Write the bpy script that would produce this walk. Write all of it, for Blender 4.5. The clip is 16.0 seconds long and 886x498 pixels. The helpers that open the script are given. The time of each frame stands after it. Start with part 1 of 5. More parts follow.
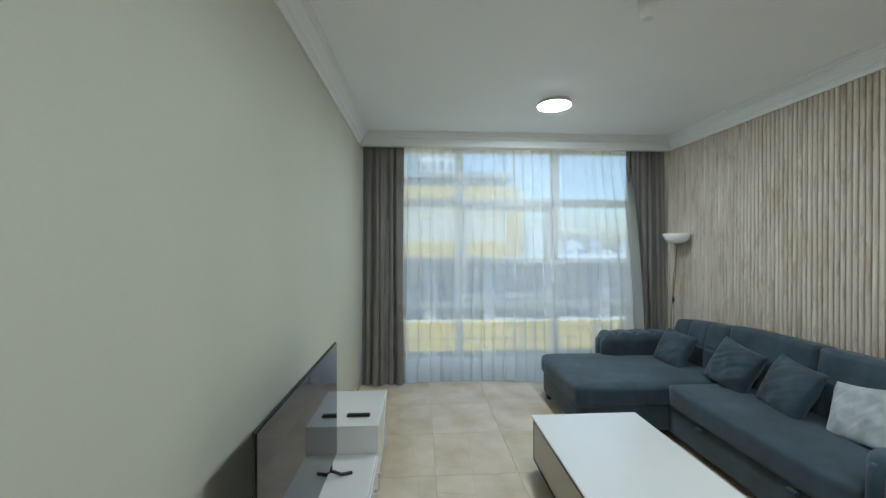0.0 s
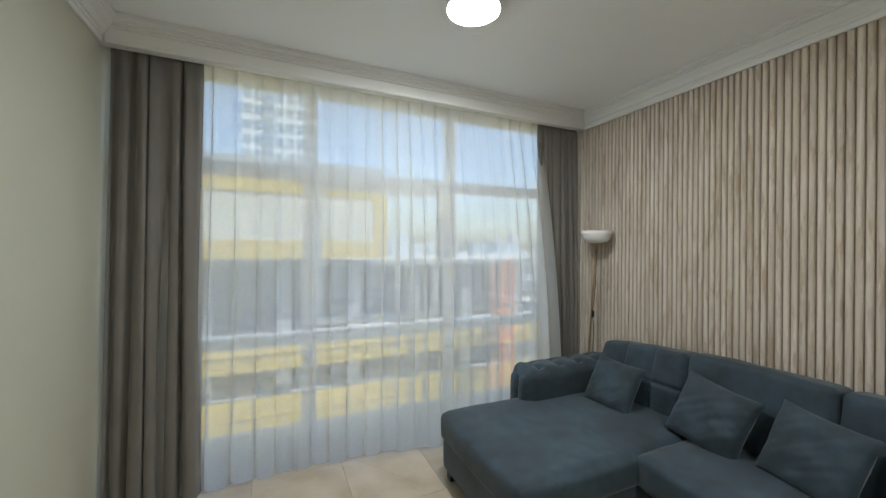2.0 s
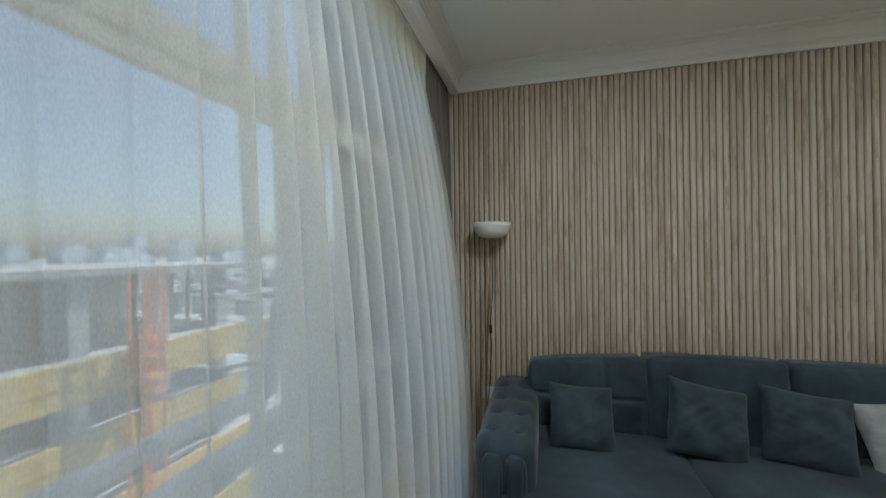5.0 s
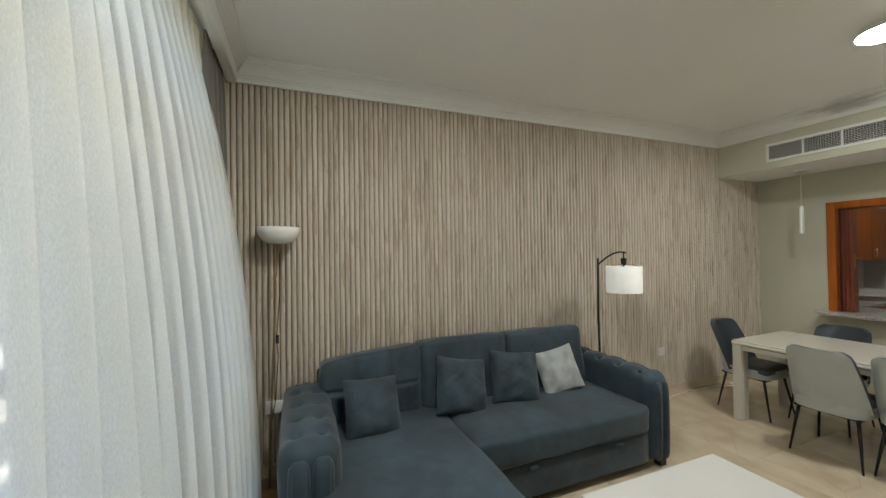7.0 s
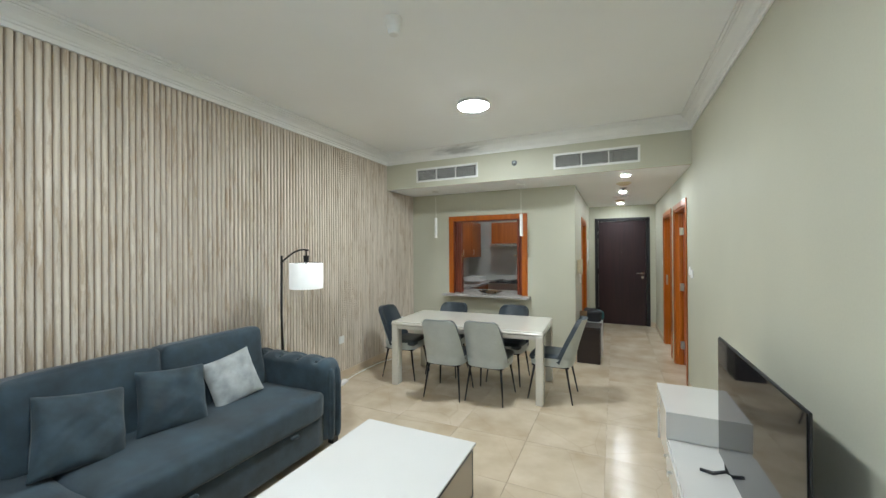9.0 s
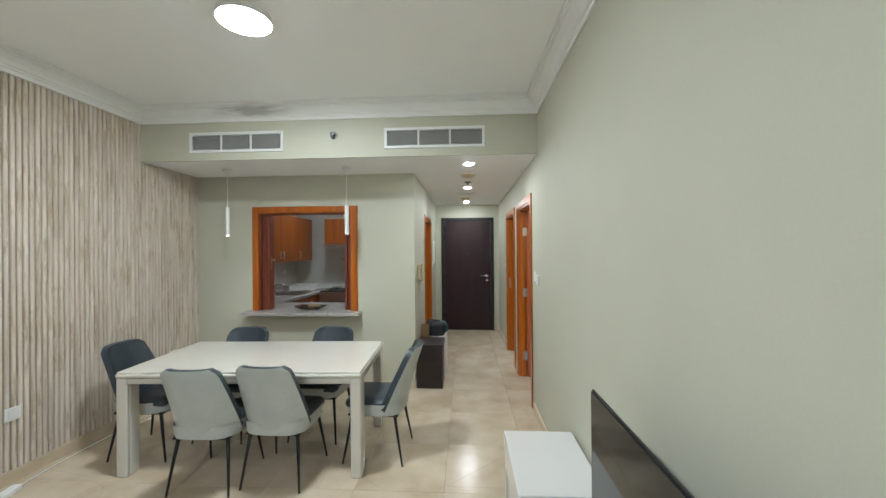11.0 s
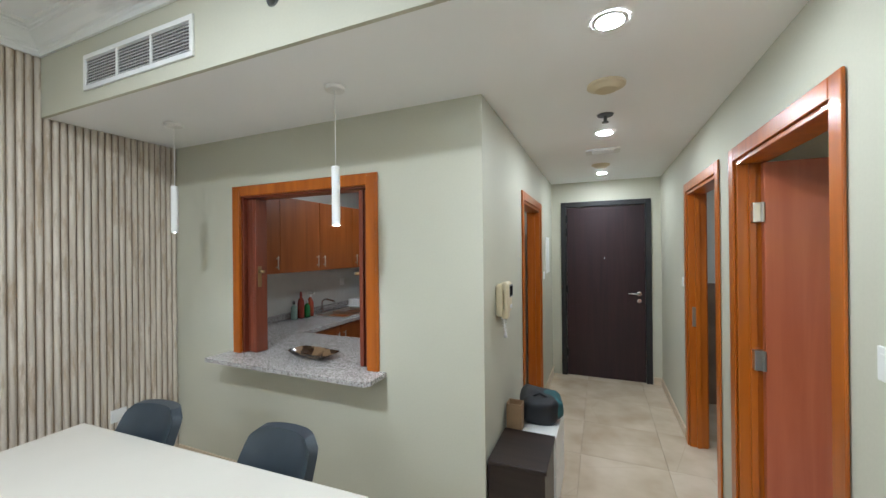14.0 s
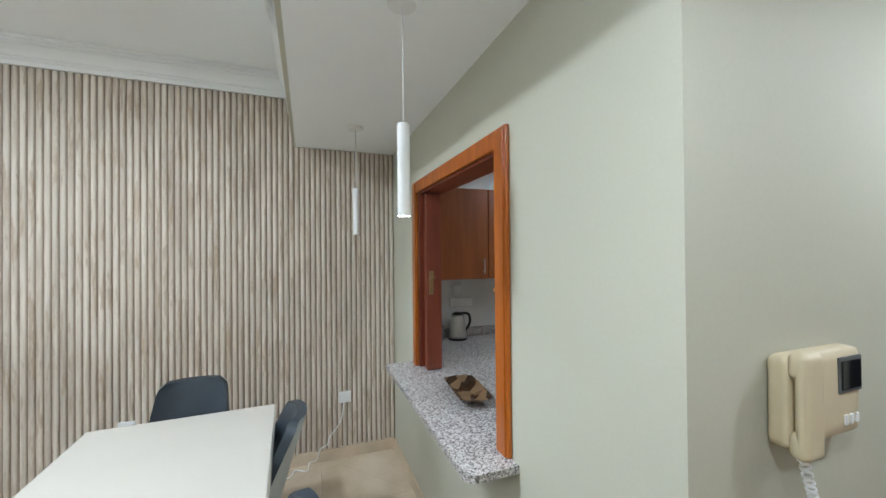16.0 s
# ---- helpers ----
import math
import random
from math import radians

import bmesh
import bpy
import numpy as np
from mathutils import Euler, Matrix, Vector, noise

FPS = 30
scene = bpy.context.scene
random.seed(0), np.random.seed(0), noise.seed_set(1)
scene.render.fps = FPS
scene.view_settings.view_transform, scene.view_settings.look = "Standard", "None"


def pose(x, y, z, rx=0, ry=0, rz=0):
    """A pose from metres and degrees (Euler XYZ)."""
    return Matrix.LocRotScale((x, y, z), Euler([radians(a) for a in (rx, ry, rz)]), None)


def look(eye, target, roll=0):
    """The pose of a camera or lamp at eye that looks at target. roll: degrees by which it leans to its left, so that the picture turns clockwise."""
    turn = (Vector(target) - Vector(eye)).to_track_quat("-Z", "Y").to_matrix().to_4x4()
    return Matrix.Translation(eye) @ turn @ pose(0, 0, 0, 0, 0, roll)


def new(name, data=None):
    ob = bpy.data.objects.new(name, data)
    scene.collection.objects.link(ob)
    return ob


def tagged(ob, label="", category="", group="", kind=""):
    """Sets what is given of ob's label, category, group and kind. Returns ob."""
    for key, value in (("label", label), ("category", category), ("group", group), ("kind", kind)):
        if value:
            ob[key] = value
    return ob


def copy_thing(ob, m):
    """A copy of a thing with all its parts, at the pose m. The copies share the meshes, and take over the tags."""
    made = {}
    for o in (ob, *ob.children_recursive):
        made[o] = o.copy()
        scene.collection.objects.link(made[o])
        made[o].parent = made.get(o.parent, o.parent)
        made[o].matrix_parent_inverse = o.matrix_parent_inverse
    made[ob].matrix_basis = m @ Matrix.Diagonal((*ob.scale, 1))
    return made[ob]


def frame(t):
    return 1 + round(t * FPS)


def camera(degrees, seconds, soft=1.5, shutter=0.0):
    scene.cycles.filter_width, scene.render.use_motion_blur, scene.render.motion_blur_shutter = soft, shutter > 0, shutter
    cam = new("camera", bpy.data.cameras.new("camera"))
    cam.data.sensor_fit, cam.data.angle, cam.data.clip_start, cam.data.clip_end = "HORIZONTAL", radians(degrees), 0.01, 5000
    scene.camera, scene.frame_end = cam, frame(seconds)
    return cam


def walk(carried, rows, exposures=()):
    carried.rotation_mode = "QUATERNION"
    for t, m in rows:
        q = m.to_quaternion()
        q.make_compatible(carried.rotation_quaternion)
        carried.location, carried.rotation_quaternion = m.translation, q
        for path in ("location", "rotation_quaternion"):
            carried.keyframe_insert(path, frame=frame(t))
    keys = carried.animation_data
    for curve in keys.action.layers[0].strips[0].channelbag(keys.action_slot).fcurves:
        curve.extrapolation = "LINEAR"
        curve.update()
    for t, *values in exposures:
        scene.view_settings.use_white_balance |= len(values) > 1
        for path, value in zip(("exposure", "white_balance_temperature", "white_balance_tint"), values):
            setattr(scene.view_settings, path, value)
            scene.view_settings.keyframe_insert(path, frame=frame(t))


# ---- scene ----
cam = camera(100.1, 16.0)

PATH = [
    (0, (0.712, 0.064, 1.631), (0.833, 2.06, 1.621), 0.0),
    (0.5, (0.718, 0.507, 1.597), (0.966, 2.492, 1.609), -0.1),
    (1, (0.752, 0.919, 1.617), (1.14, 2.881, 1.62), -0.4),
    (1.5, (0.86, 1.278, 1.635), (1.426, 3.196, 1.629), 0.2),
    (2, (0.957, 1.64, 1.618), (1.78, 3.464, 1.615), 0.4),
    (2.5, (0.912, 2.101, 1.608), (2.035, 3.755, 1.619), 0.2),
    (3, (0.925, 2.48, 1.55), (2.272, 3.957, 1.593), 0.8),
    (3.5, (0.974, 2.846, 1.571), (2.531, 4.1, 1.609), 0.5),
    (6, (0.924, 4.096, 1.589), (2.924, 4.052, 1.617), -0.4),
    (6.5, (0.846, 4.081, 1.545), (2.81, 3.706, 1.588), -0.3),
    (7, (0.844, 4.072, 1.592), (2.706, 3.341, 1.617), -0.8),
    (7.5, (0.812, 4.05, 1.602), (2.516, 3.003, 1.613), -0.6),
    (8, (0.766, 3.995, 1.583), (2.278, 2.686, 1.601), -0.7),
    (8.5, (0.745, 4.031, 1.582), (1.959, 2.442, 1.587), -0.5),
    (9, (0.746, 3.95, 1.571), (1.586, 2.135, 1.577), -0.4),
    (9.5, (0.722, 3.767, 1.595), (1.244, 1.837, 1.593), -0.5),
    (10, (0.736, 3.48, 1.593), (1.03, 1.502, 1.587), -0.4),
    (10.2, (0.723, 3.325, 1.587), (0.954, 1.338, 1.589), -0.6),
    (12.3, (0.661, 1.681, 1.599), (0.74, -0.318, 1.601), -0.4),
    (12.5, (0.665, 1.496, 1.609), (0.785, -0.5, 1.604), -0.4),
    (13, (0.665, 1.101, 1.614), (0.935, -0.881, 1.614), -0.5),
    (13.5, (0.661, 0.755, 1.619), (1.129, -1.189, 1.622), -0.6),
    (14, (0.666, 0.428, 1.628), (1.445, -1.414, 1.631), -0.6),
    (14.5, (0.672, 0.072, 1.642), (1.802, -1.578, 1.648), -0.6),
    (15, (0.628, -0.26, 1.649), (2.058, -1.658, 1.652), -0.6),
    (15.5, (0.668, -0.56, 1.623), (2.337, -1.661, 1.641), -0.5),
    (16, (0.729, -0.806, 1.64), (2.606, -1.497, 1.655), -0.5),
]
walk(cam, [(t, look(e, g, r)) for t, e, g, r in PATH], [
    (0.0, 1.36, 5600, 3), (1.0, 1.38, 5950, 6), (2.0, 1.3, 6250, 9), (3.5, 0.88, 6250, 7), (6.0, 0.68, 6150, 7), (6.5, 0.88, 6300, 8), (7.0, 1.3, 6700, 8),
    (8.0, 1.85, 6300, 7), (9.0, 1.9, 5950, 6), (12.5, 1.98, 5850, 8), (14.0, 2.08, 5700, 9), (16.0, 2.15, 5550, 9)])

# ---- world, sun ----
SUN_EL, SUN_AZ = 55, 116
world = bpy.data.worlds.new("world")
scene.world = world
world.use_nodes = True
wn = world.node_tree.nodes
sky = wn.new("ShaderNodeTexSky")
sky.sky_type, sky.sun_disc = "NISHITA", False
sky.sun_elevation, sky.sun_rotation = radians(SUN_EL), radians(SUN_AZ)
sky.dust_density, sky.air_density = 2.2, 1.0
world.node_tree.links.new(sky.outputs[0], wn["Background"].inputs[0])
wn["Background"].inputs[1].default_value = 0.15
sun = new("sun", bpy.data.lights.new("sun", "SUN"))
sun.data.energy, sun.data.angle, sun.data.color = 5.0, radians(0.5), (1, 0.95, 0.88)
sun.matrix_world = look((0, 0, 0), (-math.sin(radians(SUN_AZ)) * math.cos(radians(SUN_EL)),
                                    -math.cos(radians(SUN_AZ)) * math.cos(radians(SUN_EL)), -math.sin(radians(SUN_EL))))
CEIL_GLOW, DOWN_GLOW, KITCHEN_GLOW = 62, 120, 75
PENDANT_GLOW = 300

# ---- room numbers ----
W = 3.807            # room width, beige wall x = 0 to slat wall x = W
ZC = 2.98            # ceiling
ZK = 2.825           # cornice foot
ZS = 2.465           # soffit
YS = -0.71           # soffit face
YK = -1.50           # wall with the hatch
YP = 4.49            # pelmet face
YW = 4.82            # window wall, room side
XH = 1.246           # corridor wall
YD = -4.61           # entrance door wall
YB = -4.05           # kitchen back wall


# ---- materials ----
def mat(name, color, rough=0.5, var=0.06, scale=6.0, bump=0.0, bscale=60.0, metal=0.0, rand=0.0, stretch=(1, 1, 1),
        fine=0.0, fscale=90.0, coat=0.0, sheen=0.0, emit=0.0, spec=0.5):
    """Principled surface with broad variation, fine grain, relief and a change from piece to piece."""
    m = bpy.data.materials.new(name)
    m.use_nodes = True
    nt = m.node_tree
    n, l = nt.nodes, nt.links
    b = n["Principled BSDF"]
    b.inputs["Roughness"].default_value = rough
    b.inputs["Metallic"].default_value = metal
    b.inputs["Coat Weight"].default_value = coat
    b.inputs["Sheen Weight"].default_value = sheen
    b.inputs["Specular IOR Level"].default_value = spec
    tc = n.new("ShaderNodeTexCoord")
    mp = n.new("ShaderNodeMapping")
    mp.inputs["Scale"].default_value = stretch
    l.new(tc.outputs["Object"], mp.inputs[0])
    val = None

    def noise_value(sc, amp, detail):
        t = n.new("ShaderNodeTexNoise")
        t.inputs["Scale"].default_value = sc
        t.inputs["Detail"].default_value = detail
        l.new(mp.outputs[0], t.inputs["Vector"])
        r = n.new("ShaderNodeMapRange")
        r.inputs[1].default_value, r.inputs[2].default_value = 0.3, 0.7
        r.inputs[3].default_value, r.inputs[4].default_value = 1 - amp, 1 + amp
        l.new(t.outputs["Fac"], r.inputs[0])
        return r.outputs[0]

    def times(a, c):
        if a is None:
            return c
        k = n.new("ShaderNodeMath")
        k.operation = "MULTIPLY"
        l.new(a, k.inputs[0])
        l.new(c, k.inputs[1])
        return k.outputs[0]

    if var:
        val = times(val, noise_value(scale, var, 4))
    if fine:
        val = times(val, noise_value(fscale, fine, 3))
    if rand:
        oi = n.new("ShaderNodeObjectInfo")
        r = n.new("ShaderNodeMapRange")
        r.inputs[3].default_value, r.inputs[4].default_value = 1 - rand, 1 + rand
        l.new(oi.outputs["Random"], r.inputs[0])
        val = times(val, r.outputs[0])
    if val is None:
        b.inputs["Base Color"].default_value = (*color, 1)
    else:
        h = n.new("ShaderNodeHueSaturation")
        h.inputs["Color"].default_value = (*color, 1)
        l.new(val, h.inputs["Value"])
        l.new(h.outputs[0], b.inputs["Base Color"])
    if bump:
        t = n.new("ShaderNodeTexNoise")
        t.inputs["Scale"].default_value = bscale
        t.inputs["Detail"].default_value = 3
        l.new(mp.outputs[0], t.inputs["Vector"])
        k = n.new("ShaderNodeBump")
        k.inputs["Strength"].default_value = bump
        k.inputs["Distance"].default_value = 0.004
        l.new(t.outputs["Fac"], k.inputs["Height"])
        l.new(k.outputs[0], b.inputs["Normal"])
    if emit:
        b.inputs["Emission Color"].default_value = (0.98, 1, 0.98, 1)
        b.inputs["Emission Strength"].default_value = emit
    return m


def wood(name, dark, light, rough, axis, rings=14.0, rand=0.12, coat=0.0, patch=0.0):
    """Streaked wood, grain along one axis."""
    m = bpy.data.materials.new(name)
    m.use_nodes = True
    nt = m.node_tree
    n, l = nt.nodes, nt.links
    b = n["Principled BSDF"]
    b.inputs["Roughness"].default_value = rough
    b.inputs["Coat Weight"].default_value = coat
    tc, mp, oi = n.new("ShaderNodeTexCoord"), n.new("ShaderNodeMapping"), n.new("ShaderNodeObjectInfo")
    s = [rings, rings, rings]
    s["xyz".index(axis)] = rings * 0.06
    mp.inputs["Scale"].default_value = s
    add = n.new("ShaderNodeVectorMath")
    sc = n.new("ShaderNodeMath")
    sc.operation = "MULTIPLY"
    sc.inputs[1].default_value = 37.0
    l.new(oi.outputs["Random"], sc.inputs[0])
    l.new(tc.outputs["Object"], mp.inputs[0])
    l.new(mp.outputs[0], add.inputs[0])
    l.new(sc.outputs[0], add.inputs[1])
    t = n.new("ShaderNodeTexNoise")
    t.inputs["Scale"].default_value, t.inputs["Detail"].default_value, t.inputs["Distortion"].default_value = 1.6, 6, 0.7
    l.new(add.outputs[0], t.inputs["Vector"])
    r = n.new("ShaderNodeValToRGB")
    r.color_ramp.elements[0].position, r.color_ramp.elements[0].color = 0.32, (*dark, 1)
    r.color_ramp.elements[1].position, r.color_ramp.elements[1].color = 0.66, (*light, 1)
    l.new(t.outputs["Fac"], r.inputs[0])
    h = n.new("ShaderNodeHueSaturation")
    q = n.new("ShaderNodeMapRange")
    q.inputs[3].default_value, q.inputs[4].default_value = 1 - rand, 1 + rand
    l.new(oi.outputs["Random"], q.inputs[0])
    l.new(q.outputs[0], h.inputs["Value"])
    l.new(r.outputs[0], h.inputs["Color"])
    out = h.outputs[0]
    if patch:
        def patches(loc, sc_, lo, hi, amount, colour, src):
            mq, ad2, t2 = n.new("ShaderNodeMapping"), n.new("ShaderNodeVectorMath"), n.new("ShaderNodeTexNoise")
            mq.inputs["Scale"].default_value = sc_
            mq.inputs["Location"].default_value = loc
            l.new(tc.outputs["Object"], mq.inputs[0])
            l.new(mq.outputs[0], ad2.inputs[0])
            l.new(sc.outputs[0], ad2.inputs[1])
            t2.inputs["Scale"].default_value, t2.inputs["Detail"].default_value, t2.inputs["Roughness"].default_value = 1.0, 4, 0.65
            l.new(ad2.outputs[0], t2.inputs["Vector"])
            r2 = n.new("ShaderNodeMapRange")
            r2.inputs[1].default_value, r2.inputs[2].default_value = lo, hi
            r2.inputs[4].default_value = amount
            l.new(t2.outputs["Fac"], r2.inputs[0])
            mx = n.new("ShaderNodeMix")
            mx.data_type = "RGBA"
            mx.inputs[7].default_value = (*colour, 1)
            l.new(r2.outputs[0], mx.inputs[0])
            l.new(src, mx.inputs[6])
            return mx.outputs[2]

        out = patches((0, 0, 0), (22, 22, 3.2), 0.53, 0.62, patch, (0.34, 0.235, 0.13), out)
        out = patches((9, 4, 2), (26, 26, 5.0), 0.58, 0.63, patch * 0.8, (0.74, 0.67, 0.58), out)
    l.new(out, b.inputs["Base Color"])
    k = n.new("ShaderNodeBump")
    k.inputs["Strength"].default_value, k.inputs["Distance"].default_value = 0.15, 0.002
    l.new(t.outputs["Fac"], k.inputs["Height"])
    l.new(k.outputs[0], b.inputs["Normal"])
    return m


def marble(name):
    """Beige polished stone with soft clouds and thin diagonal veins, each tile shifted."""
    m = bpy.data.materials.new(name)
    m.use_nodes = True
    nt = m.node_tree
    n, l = nt.nodes, nt.links
    b = n["Principled BSDF"]
    b.inputs["Roughness"].default_value = 0.20
    tc, oi, add, sc = n.new("ShaderNodeTexCoord"), n.new("ShaderNodeObjectInfo"), n.new("ShaderNodeVectorMath"), n.new("ShaderNodeMath")
    sc.operation = "MULTIPLY"
    sc.inputs[1].default_value = 51.0
    l.new(oi.outputs["Random"], sc.inputs[0])
    l.new(tc.outputs["Object"], add.inputs[0])
    l.new(sc.outputs[0], add.inputs[1])
    t = n.new("ShaderNodeTexNoise")
    t.inputs["Scale"].default_value, t.inputs["Detail"].default_value = 3.2, 7
    l.new(add.outputs[0], t.inputs["Vector"])
    r = n.new("ShaderNodeValToRGB")
    r.color_ramp.elements[0].position, r.color_ramp.elements[0].color = 0.3, (0.47, 0.375, 0.26, 1)
    r.color_ramp.elements[1].position, r.color_ramp.elements[1].color = 0.7, (0.63, 0.535, 0.41, 1)
    l.new(t.outputs["Fac"], r.inputs[0])
    v = n.new("ShaderNodeTexVoronoi")
    v.feature = "DISTANCE_TO_EDGE"
    v.inputs["Scale"].default_value = 0.9
    l.new(add.outputs[0], v.inputs["Vector"])
    e = n.new("ShaderNodeMapRange")
    e.inputs[1].default_value, e.inputs[2].default_value, e.inputs[3].default_value, e.inputs[4].default_value = 0, 0.004, 0.22, 0
    l.new(v.outputs["Distance"], e.inputs[0])
    mx = n.new("ShaderNodeMix")
    mx.data_type = "RGBA"
    mx.inputs[7].default_value = (0.30, 0.20, 0.12, 1)
    l.new(e.outputs[0], mx.inputs[0])
    l.new(r.outputs[0], mx.inputs[6])
    l.new(mx.outputs[2], b.inputs["Base Color"])
    return m


def granite(name):
    m = bpy.data.materials.new(name)
    m.use_nodes = True
    nt = m.node_tree
    n, l = nt.nodes, nt.links
    b = n["Principled BSDF"]
    b.inputs["Roughness"].default_value = 0.22
    tc, v, r = n.new("ShaderNodeTexCoord"), n.new("ShaderNodeTexVoronoi"), n.new("ShaderNodeValToRGB")
    v.inputs["Scale"].default_value = 175
    l.new(tc.outputs["Object"], v.inputs["Vector"])
    l.new(v.outputs["Color"], r.inputs[0])
    r.color_ramp.elements[0].position, r.color_ramp.elements[0].color = 0.15, (0.11, 0.10, 0.10, 1)
    r.color_ramp.elements[1].position, r.color_ramp.elements[1].color = 0.75, (0.62, 0.60, 0.58, 1)
    mid = r.color_ramp.elements.new(0.42)
    mid.color = (0.36, 0.33, 0.31, 1)
    l.new(r.outputs[0], b.inputs["Base Color"])
    return m


def sheer(name):
    """Thin white voile: open weave lets half of the light straight through."""
    m = bpy.data.materials.new(name)
    m.use_nodes = True
    nt = m.node_tree
    n, l = nt.nodes, nt.links
    n.remove(n["Principled BSDF"])
    out = n["Material Output"]
    tr, tl, df = n.new("ShaderNodeBsdfTransparent"), n.new("ShaderNodeBsdfTranslucent"), n.new("ShaderNodeBsdfDiffuse")
    tl.inputs[0].default_value = (0.95, 0.96, 0.95, 1)
    df.inputs[0].default_value = (0.95, 0.96, 0.95, 1)
    tc, mp, t = n.new("ShaderNodeTexCoord"), n.new("ShaderNodeMapping"), n.new("ShaderNodeTexNoise")
    mp.inputs["Scale"].default_value = (300, 300, 120)
    t.inputs["Scale"].default_value = 1.0
    l.new(tc.outputs["Object"], mp.inputs[0])
    l.new(mp.outputs[0], t.inputs["Vector"])
    r = n.new("ShaderNodeMapRange")
    r.inputs[1].default_value, r.inputs[2].default_value, r.inputs[3].default_value, r.inputs[4].default_value = 0.3, 0.7, 0.65, 0.77
    l.new(t.outputs["Fac"], r.inputs[0])
    a, c = n.new("ShaderNodeMixShader"), n.new("ShaderNodeMixShader")
    a.inputs[0].default_value = 0.12
    l.new(tl.outputs[0], a.inputs[1])
    l.new(df.outputs[0], a.inputs[2])
    l.new(r.outputs[0], c.inputs[0])
    l.new(tr.outputs[0], c.inputs[1])
    l.new(a.outputs[0], c.inputs[2])
    l.new(c.outputs[0], out.inputs[0])
    return m


def pane(name):
    m = bpy.data.materials.new(name)
    m.use_nodes = True
    n, l = m.node_tree.nodes, m.node_tree.links
    n.remove(n["Principled BSDF"])
    tr, gl, fr, mx = n.new("ShaderNodeBsdfTransparent"), n.new("ShaderNodeBsdfGlossy"), n.new("ShaderNodeFresnel"), n.new("ShaderNodeMixShader")
    tr.inputs[0].default_value = (0.90, 0.94, 0.95, 1)
    gl.inputs["Roughness"].default_value = 0.02
    fr.inputs[0].default_value = 1.16
    l.new(fr.outputs[0], mx.inputs[0])
    l.new(tr.outputs[0], mx.inputs[1])
    l.new(gl.outputs[0], mx.inputs[2])
    l.new(mx.outputs[0], n["Material Output"].inputs[0])
    return m


def sooty(base):
    """White cornice plaster with a soot stain of its own shape above the air outlet."""
    m = mat("cornice_sooty_plaster", base, 0.6, 0.03, 3)
    n, l = m.node_tree.nodes, m.node_tree.links
    b = n["Principled BSDF"]
    src = b.inputs["Base Color"].links[0].from_socket
    tc, t, sp = n.new("ShaderNodeTexCoord"), n.new("ShaderNodeTexNoise"), n.new("ShaderNodeTexGradient")
    mp, mq = n.new("ShaderNodeMapping"), n.new("ShaderNodeMapping")
    sp.gradient_type = "SPHERICAL"
    mp.inputs["Location"].default_value = (-2.66 / 0.55, 0.65 / 0.5, -2.91 / 0.075)
    mp.inputs["Scale"].default_value = (1 / 0.55, 1 / 0.5, 1 / 0.075)
    l.new(tc.outputs["Object"], mp.inputs[0])
    l.new(mp.outputs[0], sp.inputs[0])
    mq.inputs["Scale"].default_value = (5, 12, 40)
    l.new(tc.outputs["Object"], mq.inputs[0])
    l.new(mq.outputs[0], t.inputs["Vector"])
    t.inputs["Scale"].default_value = 1.2
    k = n.new("ShaderNodeMath")
    k.operation = "MULTIPLY"
    l.new(sp.outputs["Fac"], k.inputs[0])
    l.new(t.outputs["Fac"], k.inputs[1])
    r = n.new("ShaderNodeMapRange")
    r.inputs[1].default_value, r.inputs[2].default_value, r.inputs[4].default_value = 0.10, 0.42, 0.5
    l.new(k.outputs[0], r.inputs[0])
    mx = n.new("ShaderNodeMix")
    mx.data_type = "RGBA"
    mx.inputs[7].default_value = (0.10, 0.10, 0.09, 1)
    l.new(r.outputs[0], mx.inputs[0])
    l.new(src, mx.inputs[6])
    l.new(mx.outputs[2], b.inputs["Base Color"])
    return m


WALL = mat("beige_green_wall_paint", (0.53, 0.52, 0.42), 0.62, 0.03, 1.3, 0.05, 120, fine=0.015, spec=0.3)
CEILING = mat("white_ceiling_paint", (0.91, 0.92, 0.92), 0.65, 0.02, 1.0, 0.04, 150)
CORNICE = mat("white_plaster", (0.82, 0.82, 0.80), 0.5, 0.02, 3)
SOOT = sooty((0.82, 0.82, 0.80))
MARBLE = marble("beige_marble")
GROUT = mat("grout", (0.54, 0.45, 0.34), 0.9, 0.1, 20)
SKIRT = mat("stone_skirting", (0.60, 0.49, 0.35), 0.3, 0.12, 5, fine=0.05)
SLAT = wood("limed_oak_slat", (0.50, 0.43, 0.35), (0.71, 0.635, 0.54), 0.62, "z", 16, 0.05, patch=0.5)
BACKER = mat("dark_brown_backing", (0.28, 0.215, 0.15), 0.8, 0.2, 9)
CHERRY = wood("cherry_wood_varnish", (0.34, 0.080, 0.004), (0.47, 0.125, 0.006), 0.30, "z", 10, 0.06, 0.15)
REDWOOD = wood("reddish_mahogany", (0.13, 0.026, 0.012), (0.21, 0.048, 0.022), 0.32, "z", 12, 0.06, 0.2)
CABWOOD = wood("cherry_cabinet_laminate", (0.21, 0.052, 0.008), (0.30, 0.085, 0.016), 0.35, "z", 7, 0.04, 0.1)
ROSEWOOD = wood("reddish_cherry_door", (0.40, 0.095, 0.035), (0.50, 0.135, 0.055), 0.32, "z", 8, 0.05, 0.15)
ESPRESSO = wood("espresso_veneer", (0.016, 0.006, 0.009), (0.030, 0.010, 0.013), 0.34, "z", 12, 0.05, 0.0)
